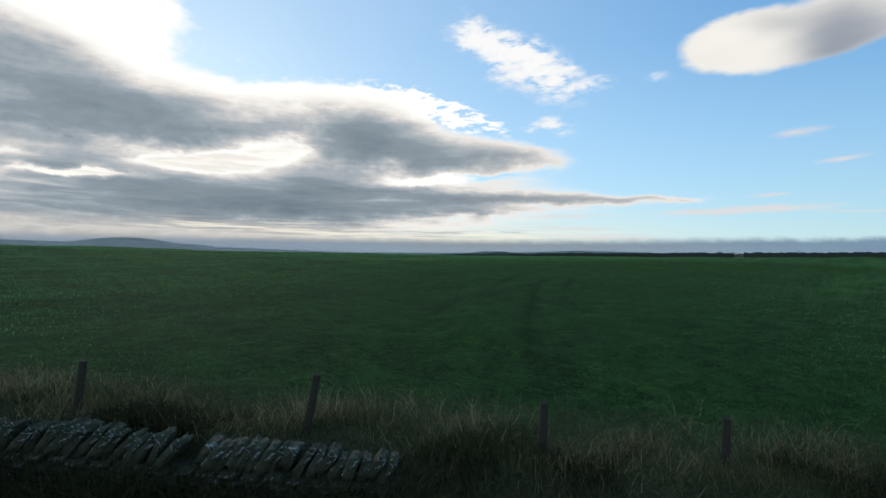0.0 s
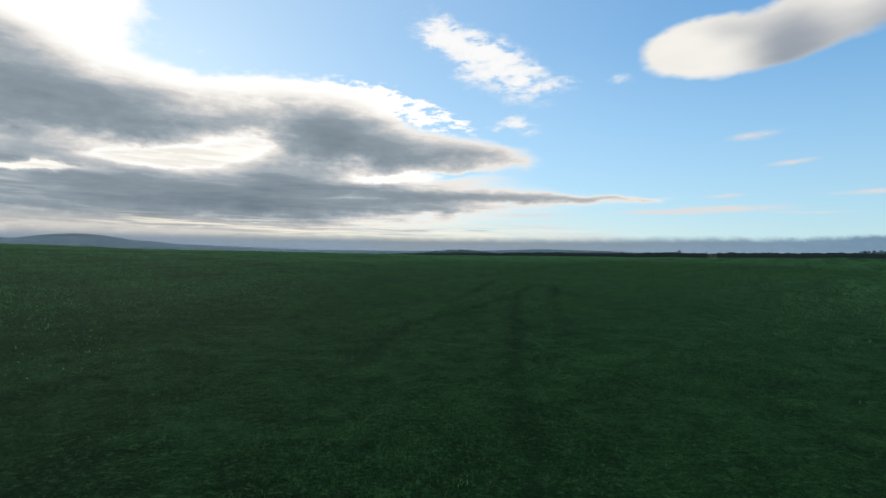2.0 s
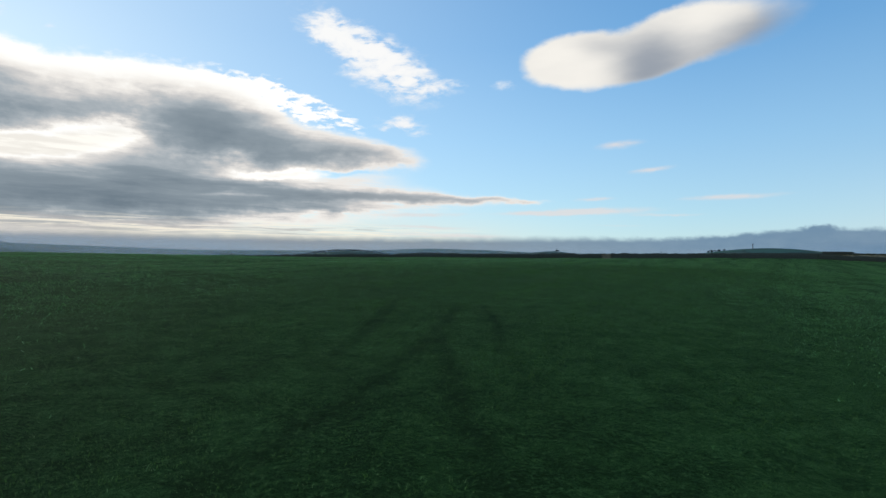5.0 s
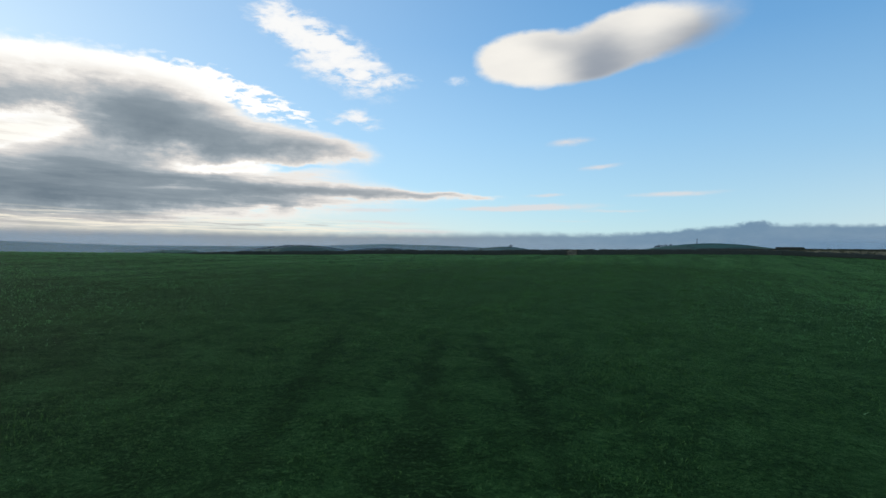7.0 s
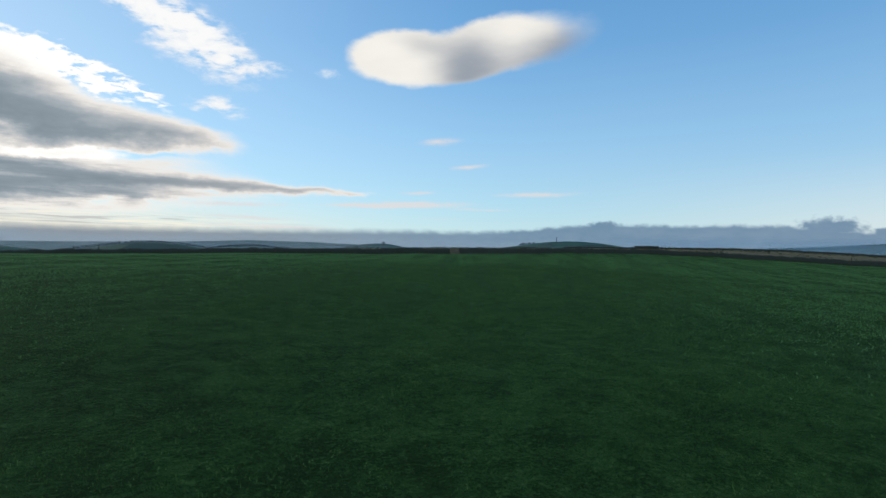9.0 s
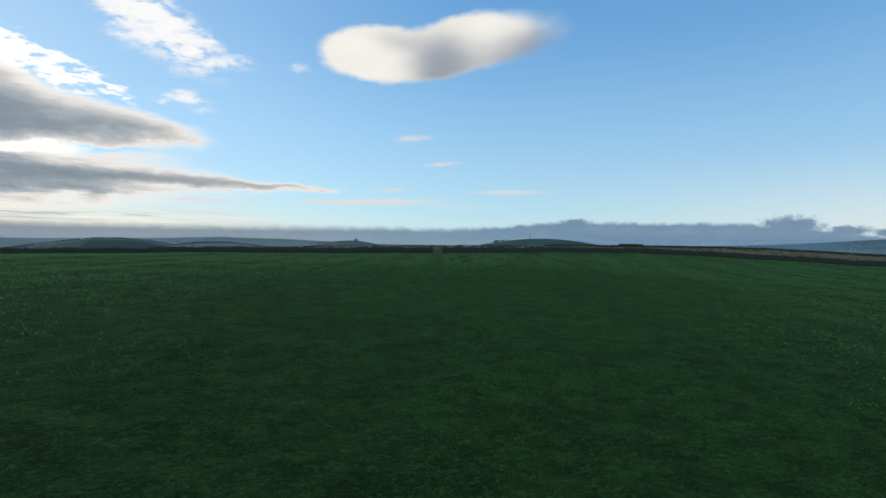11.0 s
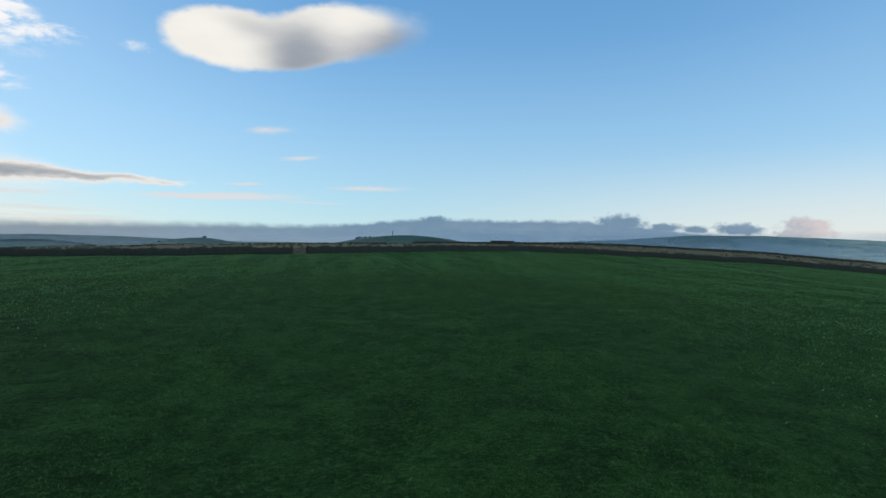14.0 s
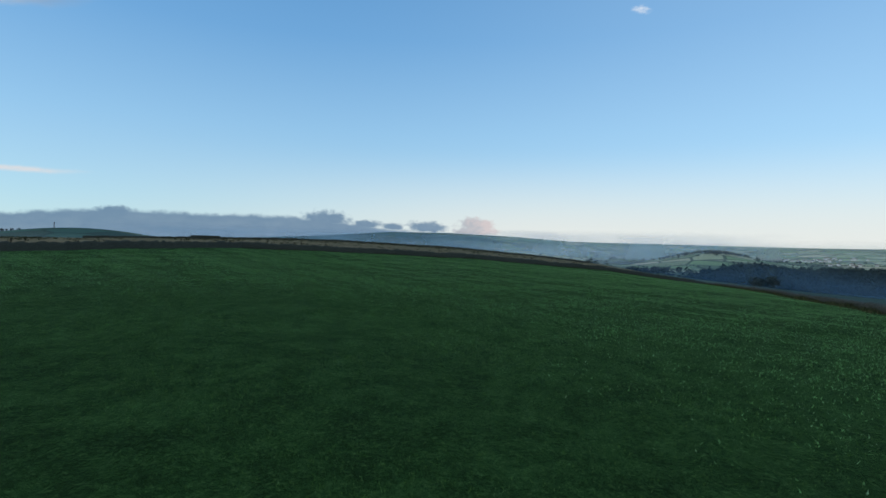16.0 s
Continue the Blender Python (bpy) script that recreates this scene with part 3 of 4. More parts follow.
def off_way(x, y):
    best = np.full(np.shape(x), 1e9)
    for a, b in zip(WAY[:-1], WAY[1:]):
        ab = b - a
        k = np.clip(((x - a[0]) * ab[0] + (y - a[1]) * ab[1]) / (ab @ ab), 0, 1)
        best = np.minimum(best, np.hypot(x - a[0] - k * ab[0], y - a[1] - k * ab[1]))
    return best


rng = np.random.default_rng(4)
bx, by = rng.uniform(-45, 110, 3500000), rng.uniform(11, 150, 3500000)
keep = rng.uniform(0, 1, len(bx)) < np.clip(1.15 - off_way(bx, by) / 38, 0, 1) ** 1.5
tall_k = 1.0 - 0.35 * track(bx, by)
clump = 0.5 + 0.5 * hash_noise(bx, by, 0.55, 0.7) * hash_noise(bx, by, 0.21, 2.0) + 0.25 * hash_noise(bx, by, 2.6, 1.3)
keep &= rng.uniform(0, 1, len(bx)) < np.clip(clump, 0.12, 1)
bx, by, clump, tall_k = bx[keep], by[keep], clump[keep], tall_k[keep]
tall = tall_k * (0.035 + 0.15 * np.clip(clump, 0, 1.2) ** 2 * rng.uniform(0.5, 1.5, len(bx)))
pasture = blades("pasture_grass", bx, by, tall * 0.7, 0.0045, 0.9, GRASS, rng)
tagged(pasture, "short damp green pasture grass", "grass", kind="stuff")
n = 2200000
fx, fy = rng.uniform(-130, 190, n), rng.uniform(12, 230, n)
far_k = off_way(fx, fy)
keep = (beyond_wall(fx, fy) < -0.6) & (rng.uniform(0, 1, n) < step(far_k, 8, 34)) & (np.hypot(fx - CX, fy - CY) < 190)
keep &= rng.uniform(0, 1, n) < np.clip(0.6 + 0.7 * hash_noise(fx, fy, 2.6, 1.3) + 0.5 * hash_noise(fx, fy, 0.9, 0.2), 0.15, 1)
fx, fy = fx[keep], fy[keep]
tagged(blades("pasture_tufts", fx, fy, rng.uniform(0.05, 0.13, len(fx)) * (1 - 0.35 * track(fx, fy)), 0.024, 0.8, TUFT, rng, plain=True), "thicker tufts of green pasture grass farther out", "grass", kind="stuff")

# rough verge along the fence
def verge_strip(n, near, far, wide_near, wide_far):
    x = rng.uniform(-20, 22, n)
    y = np.where(x > -0.7, rng.normal(near, wide_near, n), rng.normal(far, wide_far, n))
    ok = (y > np.where(x > -0.7, 7.4, 9.55)) & (y < 14.5)
    return x[ok], y[ok]


vx, vy = verge_strip(34000, 10.2, 10.9, 1.2, 0.75)
vt = (0.10 + 0.22 * np.clip(0.4 + hash_noise(vx, vy, 0.8, 0.4) + 0.5 * hash_noise(vx, vy, 2.7, 1.4), 0, 1)) * rng.uniform(0.5, 1.5, len(vx))
tagged(blades("verge_grass", vx, vy, vt, 0.005, 1.0, ROUGH, rng), "rough tussocky green and brown grass under the fence", "grass", kind="stuff")
vx, vy = verge_strip(15000, 10.5, 11.1, 1.3, 0.75)
thin = rng.uniform(0, 1, len(vx)) < np.clip(0.45 + hash_noise(vx, vy, 1.3, 2.2) + 0.6 * hash_noise(vx, vy, 0.5, 0.2), 0.05, 1)
vx, vy = vx[thin], vy[thin]
vt = rng.uniform(0.25, 0.6, len(vx)) + 0.35 * (rng.uniform(0, 1, len(vx)) > 0.93)
tagged(blades("dry_stems", vx, vy, vt, 0.0023, 1.6, STRAW, rng), "pale bleached grass stems arching over the verge", "grass", kind="stuff")
vx, vy = verge_strip(26000, 9.6, 10.2, 1.0, 0.4)
clumps = hash_noise(vx, vy, 1.1, 3.4) + 0.5 * hash_noise(vx, vy, 0.4, 1.0)
vx, vy, clumps = (v[clumps > 0.15] for v in (vx, vy, clumps))
tagged(blades("verge_weeds", vx, vy, (0.15 + 0.35 * clumps) * rng.uniform(0.6, 1.3, len(vx)), 0.012, 0.9, DOCK, rng), "dark tangled weeds on the verge", "weeds", kind="stuff")
vx, vy = rng.uniform(-20, -0.2, 17000), rng.uniform(7.6, 8.8, 17000)
vt = (0.45 + 0.35 * hash_noise(vx, vy, 1.4, 0.8) + 0.25 * (vy - 7.6)) * rng.uniform(0.5, 1.25, len(vx))
tagged(blades("roadside_weeds", vx, vy, vt + 0.95 * rng.uniform(0.6, 1.2, len(vx)), 0.011, 0.7, DOCK, rng), "dark weeds growing up the foot of the wall", "weeds", kind="stuff")


# ---- fence ----
def wire_fence():
    f = new("wire_fence")
    f.matrix_world = pose(0, 10.4, 0)
    posts = [(-16.4, 0.95, 2, 0), (-11.8, 1.0, -3, 1), (-7.02, 1.05, 5.5, 1), (-2.55, 1.13, 9.0, 0), (2.03, 0.98, 1.5, 1), (5.6, 0.95, 0, 0), (10.2, 1.0, -2, 0), (14.6, 1.0, 2, 1)]
    tops = []
    for x, t, leaning, k in posts:
        bm = bmesh.new()
        bmesh.ops.create_cone(bm, cap_ends=True, segments=9, radius1=0.085, radius2=0.075, depth=t + 0.4, matrix=pose(0, 0, t / 2 - 0.2))
        for v in bm.verts:
            v.co += Vector((noise.noise(v.co * 5) * 0.012, noise.noise(v.co * 6 + Vector((3, 1, 0))) * 0.012, (noise.noise(v.co * 4) * 0.04 if v.co.z > 0.2 else 0)))
        p = part("post", bm, TIMBER, f)
        g = float(height(x, 10.4))
        p.matrix_local = pose(x, 0, g, 0, leaning, 0)
        tops.append((x, t, leaning, g))
    for up in (0.35, 0.62, 0.86):
        cu = bpy.data.curves.new("wire", "CURVE")
        cu.dimensions, cu.bevel_depth = "3D", 0.0011
        s = cu.splines.new("POLY")
        s.points.add(len(tops) - 1)
        for q, (x, t, leaning, g) in zip(s.points, tops):
            q.co = (x + math.sin(radians(leaning)) * up, -0.06, g + up * min(t, 1.0), 1)
        cu.materials.append(WIRE)
        new("wire", cu).parent = f
    return tagged(f, "old leaning timber fence posts strung with thin wire", "fence")


WIRE = material("rusted_wire", lambda: mix(noise_of(place(), 8.0), (0.10, 0.08, 0.06), (0.2, 0.19, 0.18)), 0.6)
wire_fence()

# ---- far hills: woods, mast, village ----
# dark leaves, their blue tint is distance haze put into the colour
LEAF = material("hazed_dark_foliage", lambda: mix(per_island(), (0.022, 0.038, 0.038), (0.045, 0.065, 0.06)), 0.95)


def wood(name, spots, label, rng):
    """Ragged crowns of many small leaf clumps on short trunks, one mesh; spots: x, y, height."""
    x, y, t = (np.array(v, float) for v in zip(*spots))
    n, k = len(x), 90
    g = height(x, y)
    d = rng.normal(0, 1, (n, k, 3))
    d *= rng.uniform(0.6, 1.0, (n, k, 1)) / np.linalg.norm(d, axis=2, keepdims=True)
    lump = 1 + 0.25 * np.sin(d * 4 + rng.uniform(0, 6, (n, 1, 3)))
    c = np.stack([x, y, g + t * 0.5], -1)[:, None] + d * lump * (t[:, None] * np.array([0.46, 0.46, 0.46]))[:, None]
    leaf = (c[:, :, None] + rng.normal(0, 1, (n, k, 3, 3)) * (t * 0.1)[:, None, None, None]).reshape(-1, 3)
    w, z = t * 0.035, np.zeros(n)
    base = np.stack([x, y, g - 1], -1)
    trunk = np.stack([base + np.stack([-w, z, z], -1), base + np.stack([w, z, z], -1), base + np.stack([z, z, t * 0.6 + 1], -1)], 1).reshape(-1, 3)
    v = np.concatenate([leaf, trunk])
    return tagged(leaf_mesh(name, v, np.arange(len(v)).reshape(-1, 3), LEAF), label, "woodland", kind="stuff")


# rough bank closing the pasture towards the valley
def scrub(name, pts, mat, label, count, tall, spread, rng):
    x, y = [], []
    for a, b in zip(pts[:-1], pts[1:]):
        m = max(1, int(count * math.hypot(b[0] - a[0], b[1] - a[1])))
        k = rng.uniform(0, 1, m)
        x.append(a[0] + (b[0] - a[0]) * k + rng.normal(0, spread, m))
        y.append(a[1] + (b[1] - a[1]) * k + rng.normal(0, spread, m))
    x, y = np.concatenate(x), np.concatenate(y)
    t = tall * rng.uniform(0.4, 1.3, len(x)) * (0.75 + 0.4 * hash_noise(x, y, 3.0, 1.0))
    return tagged(blades(name, x, y, t, 0.03, 0.8, mat, rng), label, "scrub", kind="stuff")


wall_run("bank_wall", BANK, (1.0, 1.0), 0.5, "low tumbled dry stone wall under rough grass", 5)
scrub("bank_scrub", BANK, DOCK, "brown rough grass and heather over the low wall", 60, 0.9, 0.9, rng)
scrub("bank_stems", BANK, ROUGH, "brown dead stems along the low wall", 45, 0.8, 1.3, rng)
for line in FIELD_WALL:
    scrub("wall_foot_scrub", [(a[0] * 0.988 + CX * 0.012, a[1] * 0.988 + CY * 0.012) for a in line[-5:]], DOCK, "dark dead growth at the foot of the far wall", 18, 0.55, 0.35, rng)
mz = rng.uniform(0, 1, 3400)
ma, mr = rng.uniform(-5, 100, 3400), 105 + 190 * np.sqrt(mz)
mx, my = CX + mr * np.sin(np.radians(ma)), CY + mr * np.cos(np.radians(ma))
ok = (beyond_wall(mx, my) > 2) & (hash_noise(mx, my, 21.0, 0.3) + hash_noise(mx, my, 6.0, 1.3) > -0.1)
mx, my = mx[ok], my[ok]
mx, my = (np.repeat(v, 9) + rng.normal(0, 0.3, 9 * len(v)) for v in (mx, my))
tagged(blades("moor_rushes", mx, my, rng.uniform(0.25, 0.75, len(mx)), 0.05, 0.6, DOCK, rng), "dark rush tussocks dotted over the moor", "rushes", kind="stuff")


def polar(az, r):
    return CX + r * math.sin(radians(az)), CY + r * math.cos(radians(az))


rw = np.random.default_rng(9)
spots = []
for az, r, n, wa_, wr, t in ((110.5, 800, 300, 3.5, 110, 16), (113, 840, 330, 3.2, 110, 17), (118.5, 1150, 420, 5, 140, 14), (117.5, 520, 330, 7, 90, 9), (109.5, 620, 160, 3.5, 100, 11), (121, 560, 200, 4, 50, 10), (112, 560, 160, 6, 50, 8), (107, 2280, 120, 4, 130, 9), (114, 2450, 60, 5, 120, 8), (98, 2300, 60, 6, 160, 9), (101, 1150, 60, 1.4, 30, 15), (103, 1400, 40, 2.5, 70, 13), (96, 1300, 40, 3, 60, 11), (120, 1700, 200, 5, 130, 15), (109, 2250, 50, 2, 50, 10)):
    for _ in range(n):
        spots.append((*polar(az + rw.normal(0, wa_ / 2), r + rw.normal(0, wr / 2)), t * rw.uniform(0.7, 1.2)))
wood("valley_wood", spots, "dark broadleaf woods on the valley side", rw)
spots = []
for az, r, n, wa_, wr, t in ((42.5, 1650, 9, 0.5, 20, 7), (43.4, 1650, 5, 0.5, 20, 4.5), (8, 1500, 620, 11, 60, 4.5), (-6, 1420, 320, 9, 40, 4.5), (17, 1500, 60, 6, 80, 5), (23, 2000, 12, 2, 60, 6), (27.5, 2050, 5, 0.2, 20, 7), (-20.5, 600, 16, 1.6, 14, 3.2), (-13, 1500, 5, 0.4, 20, 7), (-9, 1600, 14, 2.5, 40, 5)):
    for _ in range(n):
        spots.append((*polar(az + rw.normal(0, wa_ / 2), r + rw.normal(0, wr / 2)), t * rw.uniform(0.7, 1.2)))
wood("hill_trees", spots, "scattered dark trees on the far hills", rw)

# hedgerows across the valley side
spots = []
for a0, r0, a1, r1 in ((96, 420, 106, 640), (93.5, 480, 101, 760), (99, 900, 108, 980), (90, 1500, 104, 1650), (104, 1900, 120, 1750), (95, 2100, 108, 2500), (112, 2200, 122, 2350), (84, 2400, 98, 2800)):
    for k in range(46):
        f = k / 45
        spots.append((*polar(a0 + (a1 - a0) * f + rw.normal(0, 0.08), r0 + (r1 - r0) * f), rw.uniform(2.5, 6)))
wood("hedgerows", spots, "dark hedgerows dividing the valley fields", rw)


# see-through sheets added in place of distance haze and thin valley mist
def haze_sheet_material(density, low, high, tint):
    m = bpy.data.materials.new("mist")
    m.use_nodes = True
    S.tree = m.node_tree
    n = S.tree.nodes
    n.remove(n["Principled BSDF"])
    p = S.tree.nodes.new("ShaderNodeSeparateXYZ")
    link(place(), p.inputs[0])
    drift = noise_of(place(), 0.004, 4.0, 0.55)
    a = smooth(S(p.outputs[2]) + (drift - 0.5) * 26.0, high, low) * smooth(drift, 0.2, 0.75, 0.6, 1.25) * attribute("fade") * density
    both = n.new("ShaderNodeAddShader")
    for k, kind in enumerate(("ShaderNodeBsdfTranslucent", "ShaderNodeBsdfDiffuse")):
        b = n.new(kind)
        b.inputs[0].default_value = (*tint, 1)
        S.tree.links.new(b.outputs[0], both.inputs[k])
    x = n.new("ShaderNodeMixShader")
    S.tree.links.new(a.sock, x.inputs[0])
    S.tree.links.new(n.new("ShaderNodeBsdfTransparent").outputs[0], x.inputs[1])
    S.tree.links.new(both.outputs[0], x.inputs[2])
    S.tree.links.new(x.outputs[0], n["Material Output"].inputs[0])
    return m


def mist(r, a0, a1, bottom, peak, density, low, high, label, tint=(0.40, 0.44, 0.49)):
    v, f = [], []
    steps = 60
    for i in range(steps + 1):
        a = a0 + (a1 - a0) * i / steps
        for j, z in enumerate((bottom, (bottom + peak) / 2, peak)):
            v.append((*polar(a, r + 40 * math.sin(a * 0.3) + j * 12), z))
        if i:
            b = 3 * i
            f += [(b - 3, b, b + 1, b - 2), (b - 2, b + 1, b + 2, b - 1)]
    ob = mesh_from("valley_mist", v, f, haze_sheet_material(density, low, high, tint), None, True)
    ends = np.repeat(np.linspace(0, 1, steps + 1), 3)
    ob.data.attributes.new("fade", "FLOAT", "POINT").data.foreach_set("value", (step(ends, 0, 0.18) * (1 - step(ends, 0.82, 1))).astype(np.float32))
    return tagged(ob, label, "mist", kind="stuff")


# dark blue sheet puts haze and shade over the near woods
mist(400, 78, 165, -90, 20, 0.5, -12, 6, "thin dark blue sheet standing in for haze and shade over the near valley side", (0.05, 0.10, 0.155))
mist(1350, -70, 122, -90, 60, 0.18, 0, 34, "thin pale sheet standing in for haze and mist in the valley")
mist(2150, -70, 128, -90, 90, 0.20, 15, 60, "pale sheet standing in for haze before the farthest hills")

# two more added sheets, haze for the long hill and the far valley side
mist(2400, 46, 116, -90, 130, 0.36, 62, 100, "bluish sheet standing in for haze under the cloud bank before the long hill", (0.25, 0.35, 0.44))
mist(2500, 95, 160, -90, 110, 0.25, 30, 70, "pale sheet standing in for haze over the far side of the valley", (0.44, 0.46, 0.44))

STEEL = material("galvanised_steel", lambda: mix(noise_of(place(), 0.5), (0.16, 0.17, 0.18), (0.25, 0.26, 0.27)), 0.5)


def hill_mast():
    x, y = polar(45.95, 1700)
    m = new("radio_mast")
    m.matrix_world = pose(x, y, float(height(x, y)))
    bm = bmesh.new()
    bmesh.ops.create_cone(bm, cap_ends=True, segments=8, radius1=1.3, radius2=0.7, depth=15, matrix=pose(0, 0, 7))
    part("tower", bm, STEEL, m)
    bm = bmesh.new()
    bmesh.ops.create_cone(bm, cap_ends=True, segments=8, radius1=1.6, radius2=1.6, depth=2.2, matrix=pose(0, 0, 12.5))
    part("antenna_drum", bm, STEEL, m)
    return tagged(m, "slim grey radio mast on the far hilltop", "mast")


hill_mast()
RENDER_WALL = material("pale_rendered_wall", lambda: mix(per_object(), (0.45, 0.42, 0.36), (0.75, 0.73, 0.68)), 0.9)
SLATE = material("slate_roof", lambda: mix(per_object(), (0.12, 0.11, 0.11), (0.24, 0.17, 0.14)), 0.8)


def house():
    h = new("house")
    bm = bmesh.new()
    vs = [bm.verts.new(p) for p in ((-5, -3.5, -1), (5, -3.5, -1), (5, 3.5, -1), (-5, 3.5, -1), (-5, -3.5, 5), (5, -3.5, 5), (5, 3.5, 5), (-5, 3.5, 5), (-5, 0, 8), (5, 0, 8))]
    for k in ((0, 1, 5, 4), (2, 3, 7, 6), (1, 2, 6, 9, 5), (3, 0, 4, 8, 7)):
        bm.faces.new([vs[i] for i in k])
    part("wall", bm, RENDER_WALL, h)
    bm = bmesh.new()
    for s in (-1, 1):
        box_bm(bm, (10.6, 4.9, 0.3), pose(0, s * 1.9, 6.6, -s * 40.6, 0, 0))
    roof = part("roof", bm, SLATE, h)
    bm = bmesh.new()
    box_bm(bm, (0.9, 0.9, 2.0), pose(4.0, 0, 8.6))
    part("chimney", bm, SLATE, roof)
    return tagged(h, "pale rendered village house with a dark pitched roof", "house", "village houses")


first = house()
k = 0
for az, r, n, wa_, wr in ((114.5, 2650, 34, 2.6, 110), (117, 2750, 16, 2.4, 90), (103, 2500, 12, 4, 150), (110, 2700, 8, 3, 120), (93, 2700, 8, 4, 150), (119, 2300, 8, 2, 80)):
    for _ in range(n):
        x, y = polar(az + rw.normal(0, wa_ / 2), r + rw.normal(0, wr / 2))
        m = pose(x, y, float(height(x, y)), 0, 0, rw.uniform(0, 360))
        if k == 0:
            first.matrix_world = m
        else:
            copy_thing(first, m)
        k += 1


# ---- on the moor: a sheepfold and stray posts behind the far wall ----
def sheepfold():
    g = new("sheepfold")
    x, y = polar(57.7, 243)
    g.matrix_world = pose(x, y, float(height(x, y)), 0, 0, -57)
    rnd = random.Random(3)
    for sx, sy, w, d in ((0, -4, 10.5, 0.6), (0, 4, 10.5, 0.6), (-5, 0, 0.6, 7.4), (5, 0, 0.6, 7.4)):
        bm = bmesh.new()
        box_bm(bm, (w, d, 1.7), pose(sx, sy, 0.35))
        bmesh.ops.subdivide_edges(bm, edges=bm.edges[:], cuts=5, use_grid_fill=True)
        for v in bm.verts:
            v.co += Vector((rnd.uniform(-0.06, 0.06), rnd.uniform(-0.06, 0.06), rnd.uniform(-0.09, 0.09)))
        part("wall", bm, DARK_STONE, g)
    return tagged(g, "square dark stone sheepfold on the brown moor", "sheepfold")


sheepfold()


def stub():
    bm = bmesh.new()
    bmesh.ops.create_cone(bm, cap_ends=True, segments=7, radius1=0.1, radius2=0.085, depth=2.3, matrix=pose(0, 0, 0.85))
    for v in bm.verts:
        v.co += Vector((noise.noise(v.co * 3) * 0.03, noise.noise(v.co * 4) * 0.03, noise.noise(v.co * 2) * 0.05))
    return tagged(part("fence_post", bm, TIMBER), "weathered timber post standing behind the far wall", "fence post", "posts behind the far wall")


post = stub()
line = [Vector((*p, 0)) for p in FIELD_WALL[0] + FIELD_WALL[1]]
k = 0
for i, f in ((1, 0.8), (2, 0.2), (2, 0.28), (2, 0.75), (3, 0.35), (5, 0.25), (5, 0.75), (6, 0.15), (6, 0.35), (6, 0.5), (7, 0.3), (8, 0.1), (8, 0.55), (9, 0.3)):
    if i >= len(line) - 1:
        continue
    a, b = line[i], line[i + 1]
    out = Vector((-(b - a).y, (b - a).x, 0)).normalized()
    p = a.lerp(b, f) + out * 1.1
    m = pose(p.x, p.y, float(height(p.x, p.y)) - 0.1, 0, 3 * math.sin(i * 7 + f * 9), 40 * i)
    if k == 0:
        post.matrix_world = m
    else:
        copy_thing(post, m)
    k += 1

copy_thing(post, pose(168, 31, float(height(168, 31)) + 0.1, 0, 2, 15))

# ---- dry stone wall beside the road ----
def stone_mesh(name, size, seed, rough=0.2):
    bm = bmesh.new()
    bmesh.ops.create_cube(bm, size=1.0)
    bmesh.ops.subdivide_edges(bm, edges=bm.edges[:], cuts=2, use_grid_fill=True)
    rnd = random.Random(seed)
    off = Vector((rnd.uniform(0, 50), rnd.uniform(0, 50), rnd.uniform(0, 50)))
    taper, skew = rnd.uniform(0.75, 1.1), rnd.uniform(-0.2, 0.2)
    for v in bm.verts:
        c = v.co.copy()
        c = c.lerp(c.normalized() * 0.62, 0.45)
        k = 1 + (taper - 1) * (c.z + 0.5)
        c = Vector((c.x * k + c.z * skew, c.y * k, c.z))
        c += noise.noise_vector(c * 2.6 + off) * rough * 0.55
        v.co = Vector((c.x * size[0], c.y * size[1], c.z * size[2])) * 1.12
    bmesh.ops.triangulate(bm, faces=bm.faces[:])
    me = bpy.data.meshes.new(name)
    bm.to_mesh(me)
    bm.free()
    me.materials.append(STONE)
    return me


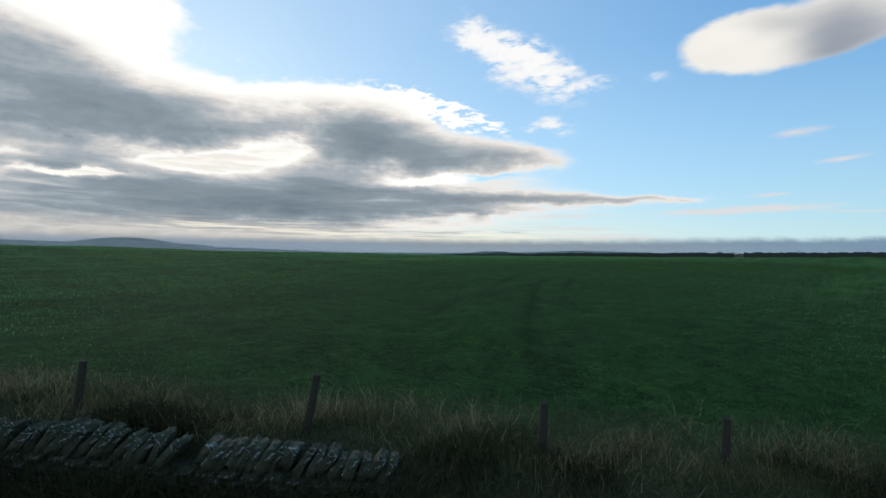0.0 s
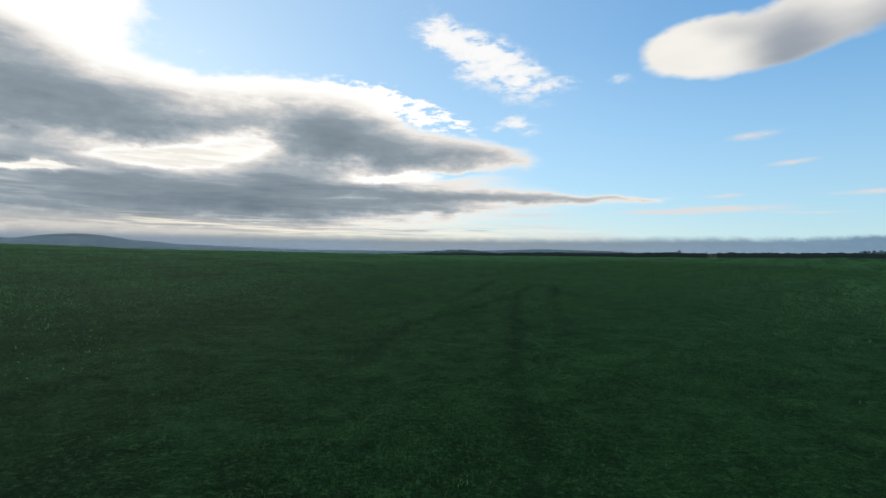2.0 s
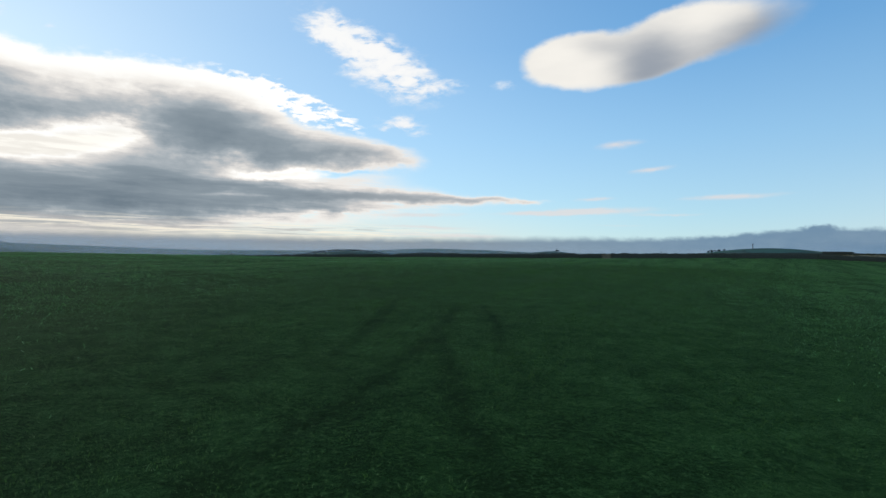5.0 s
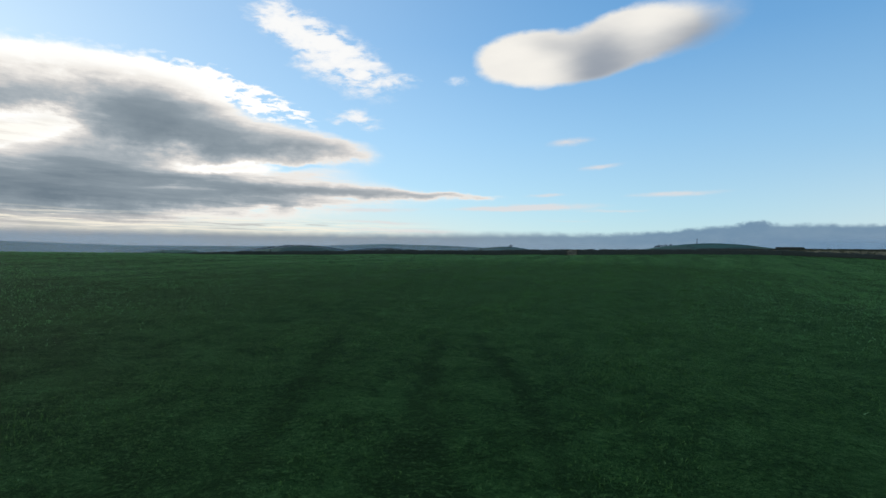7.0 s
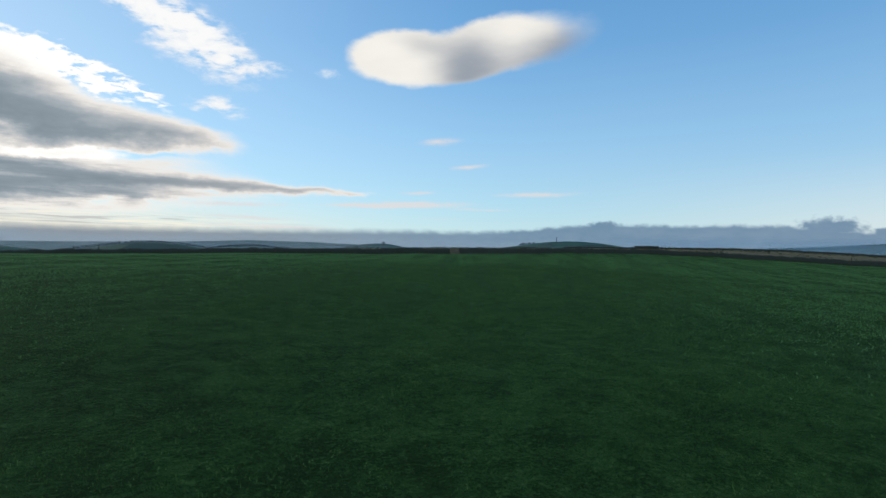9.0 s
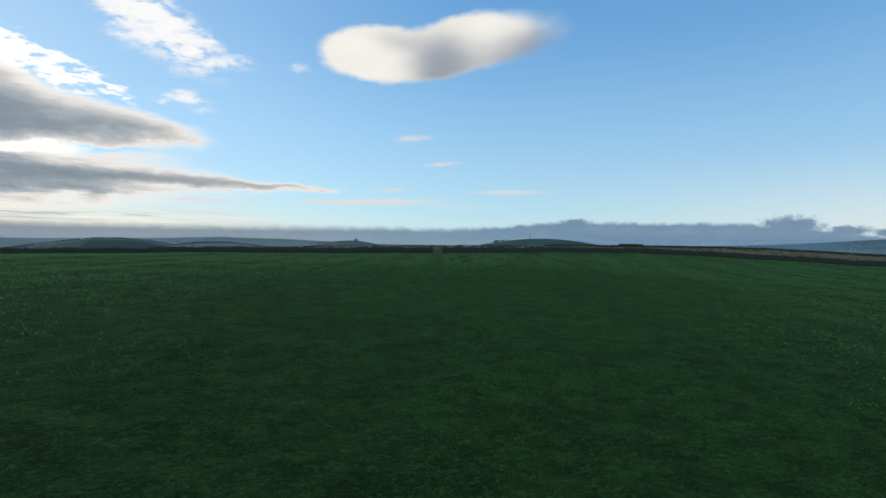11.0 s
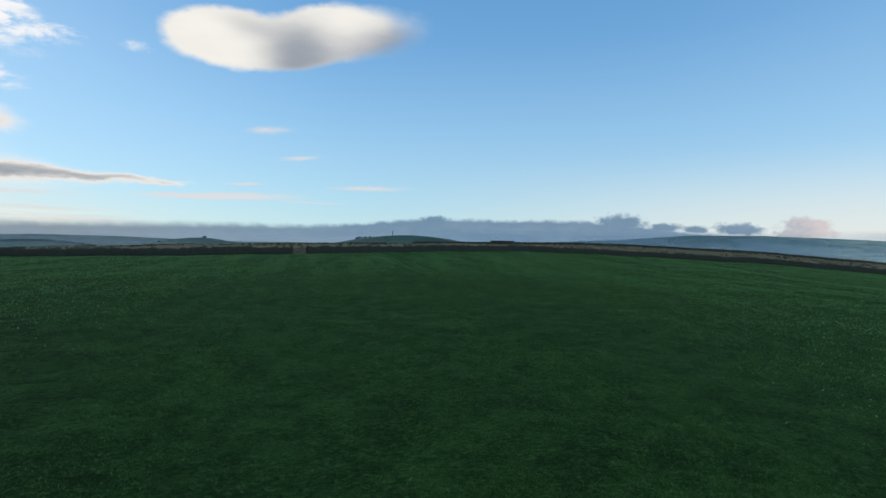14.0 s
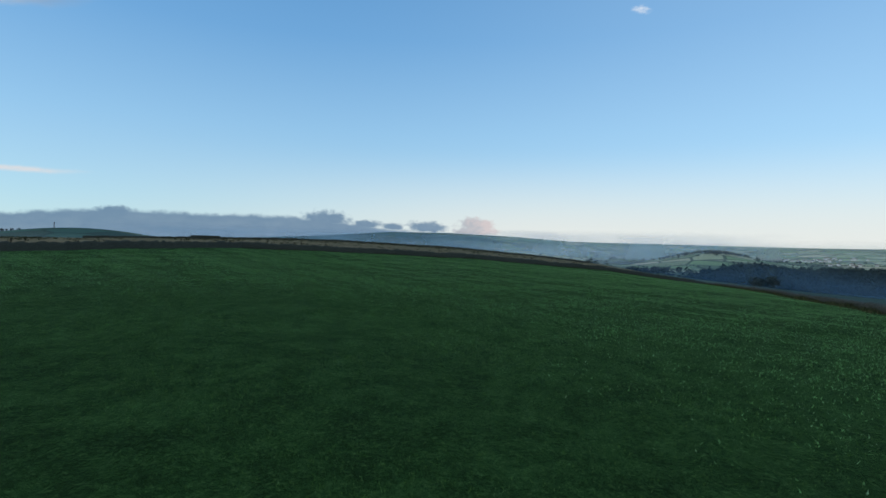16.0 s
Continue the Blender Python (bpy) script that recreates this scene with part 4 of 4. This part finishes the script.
def roadside_wall():
    w = new("roadside_wall")
    w.matrix_world = pose(0, 9.1, 0)
    rnd = random.Random(12)
    copes = [stone_mesh("cope_stone", (rnd.uniform(0.13, 0.23), 0.5, rnd.uniform(0.38, 0.54)), i, 0.26) for i in range(14)]
    body = [stone_mesh("wall_stone", (rnd.uniform(0.25, 0.45), 0.25, rnd.uniform(0.09, 0.15)), 40 + i) for i in range(9)]

    def crest(x):
        return 0.66 - 0.058 * (x + 4.2) + 0.025 * math.sin(x * 1.7)

    verts, faces = [], []
    xs = [-18 + 0.6 * i for i in range(30)]
    for i, x in enumerate(xs):
        t = crest(x) - 0.42
        verts += [(x, -0.28, -1.4), (x, -0.17, t), (x, 0.17, t), (x, 0.28, -1.4)]
        if i:
            for q in range(3):
                b = 4 * i + q
                faces.append((b - 4, b - 3, b + 1, b))
    faces += [(0, 1, 2, 3), (4 * i + 3, 4 * i + 2, 4 * i + 1, 4 * i)]
    mesh_from("hearting", verts, faces, DARK_STONE, w)
    x = -17.5
    while x < -0.75:
        gap = rnd.uniform(0.15, 0.25)
        if not -4.35 < x < -3.95:
            ob = new("cope_stone", rnd.choice(copes))
            ob.parent = w
            leaning = 31 + rnd.uniform(-12, 12) - (20 if x < -8.2 else 0)
            ob.matrix_local = pose(x, rnd.uniform(-0.04, 0.04), crest(x) - 0.21 + rnd.uniform(-0.04, 0.03), rnd.uniform(-5, 5), leaning, rnd.uniform(-8, 8)) @ Matrix.Diagonal((1, rnd.uniform(0.85, 1.1), rnd.uniform(0.85, 1.08), 1))
        x += gap
    for course in range(4):
        x = -15.0
        while x < -0.6:
            ob = new("wall_stone", rnd.choice(body))
            ob.parent = w
            ob.matrix_local = pose(x, -0.2 - 0.02 * course + rnd.uniform(-0.03, 0.03), crest(x) - 0.48 - course * 0.125 + rnd.uniform(-0.02, 0.02), rnd.uniform(-6, 6), rnd.uniform(-5, 5), rnd.uniform(-6, 6))
            x += rnd.uniform(0.3, 0.42)
    return tagged(w, "lichened gritstone dry wall with leaning cope stones", "wall")


roadside_wall()
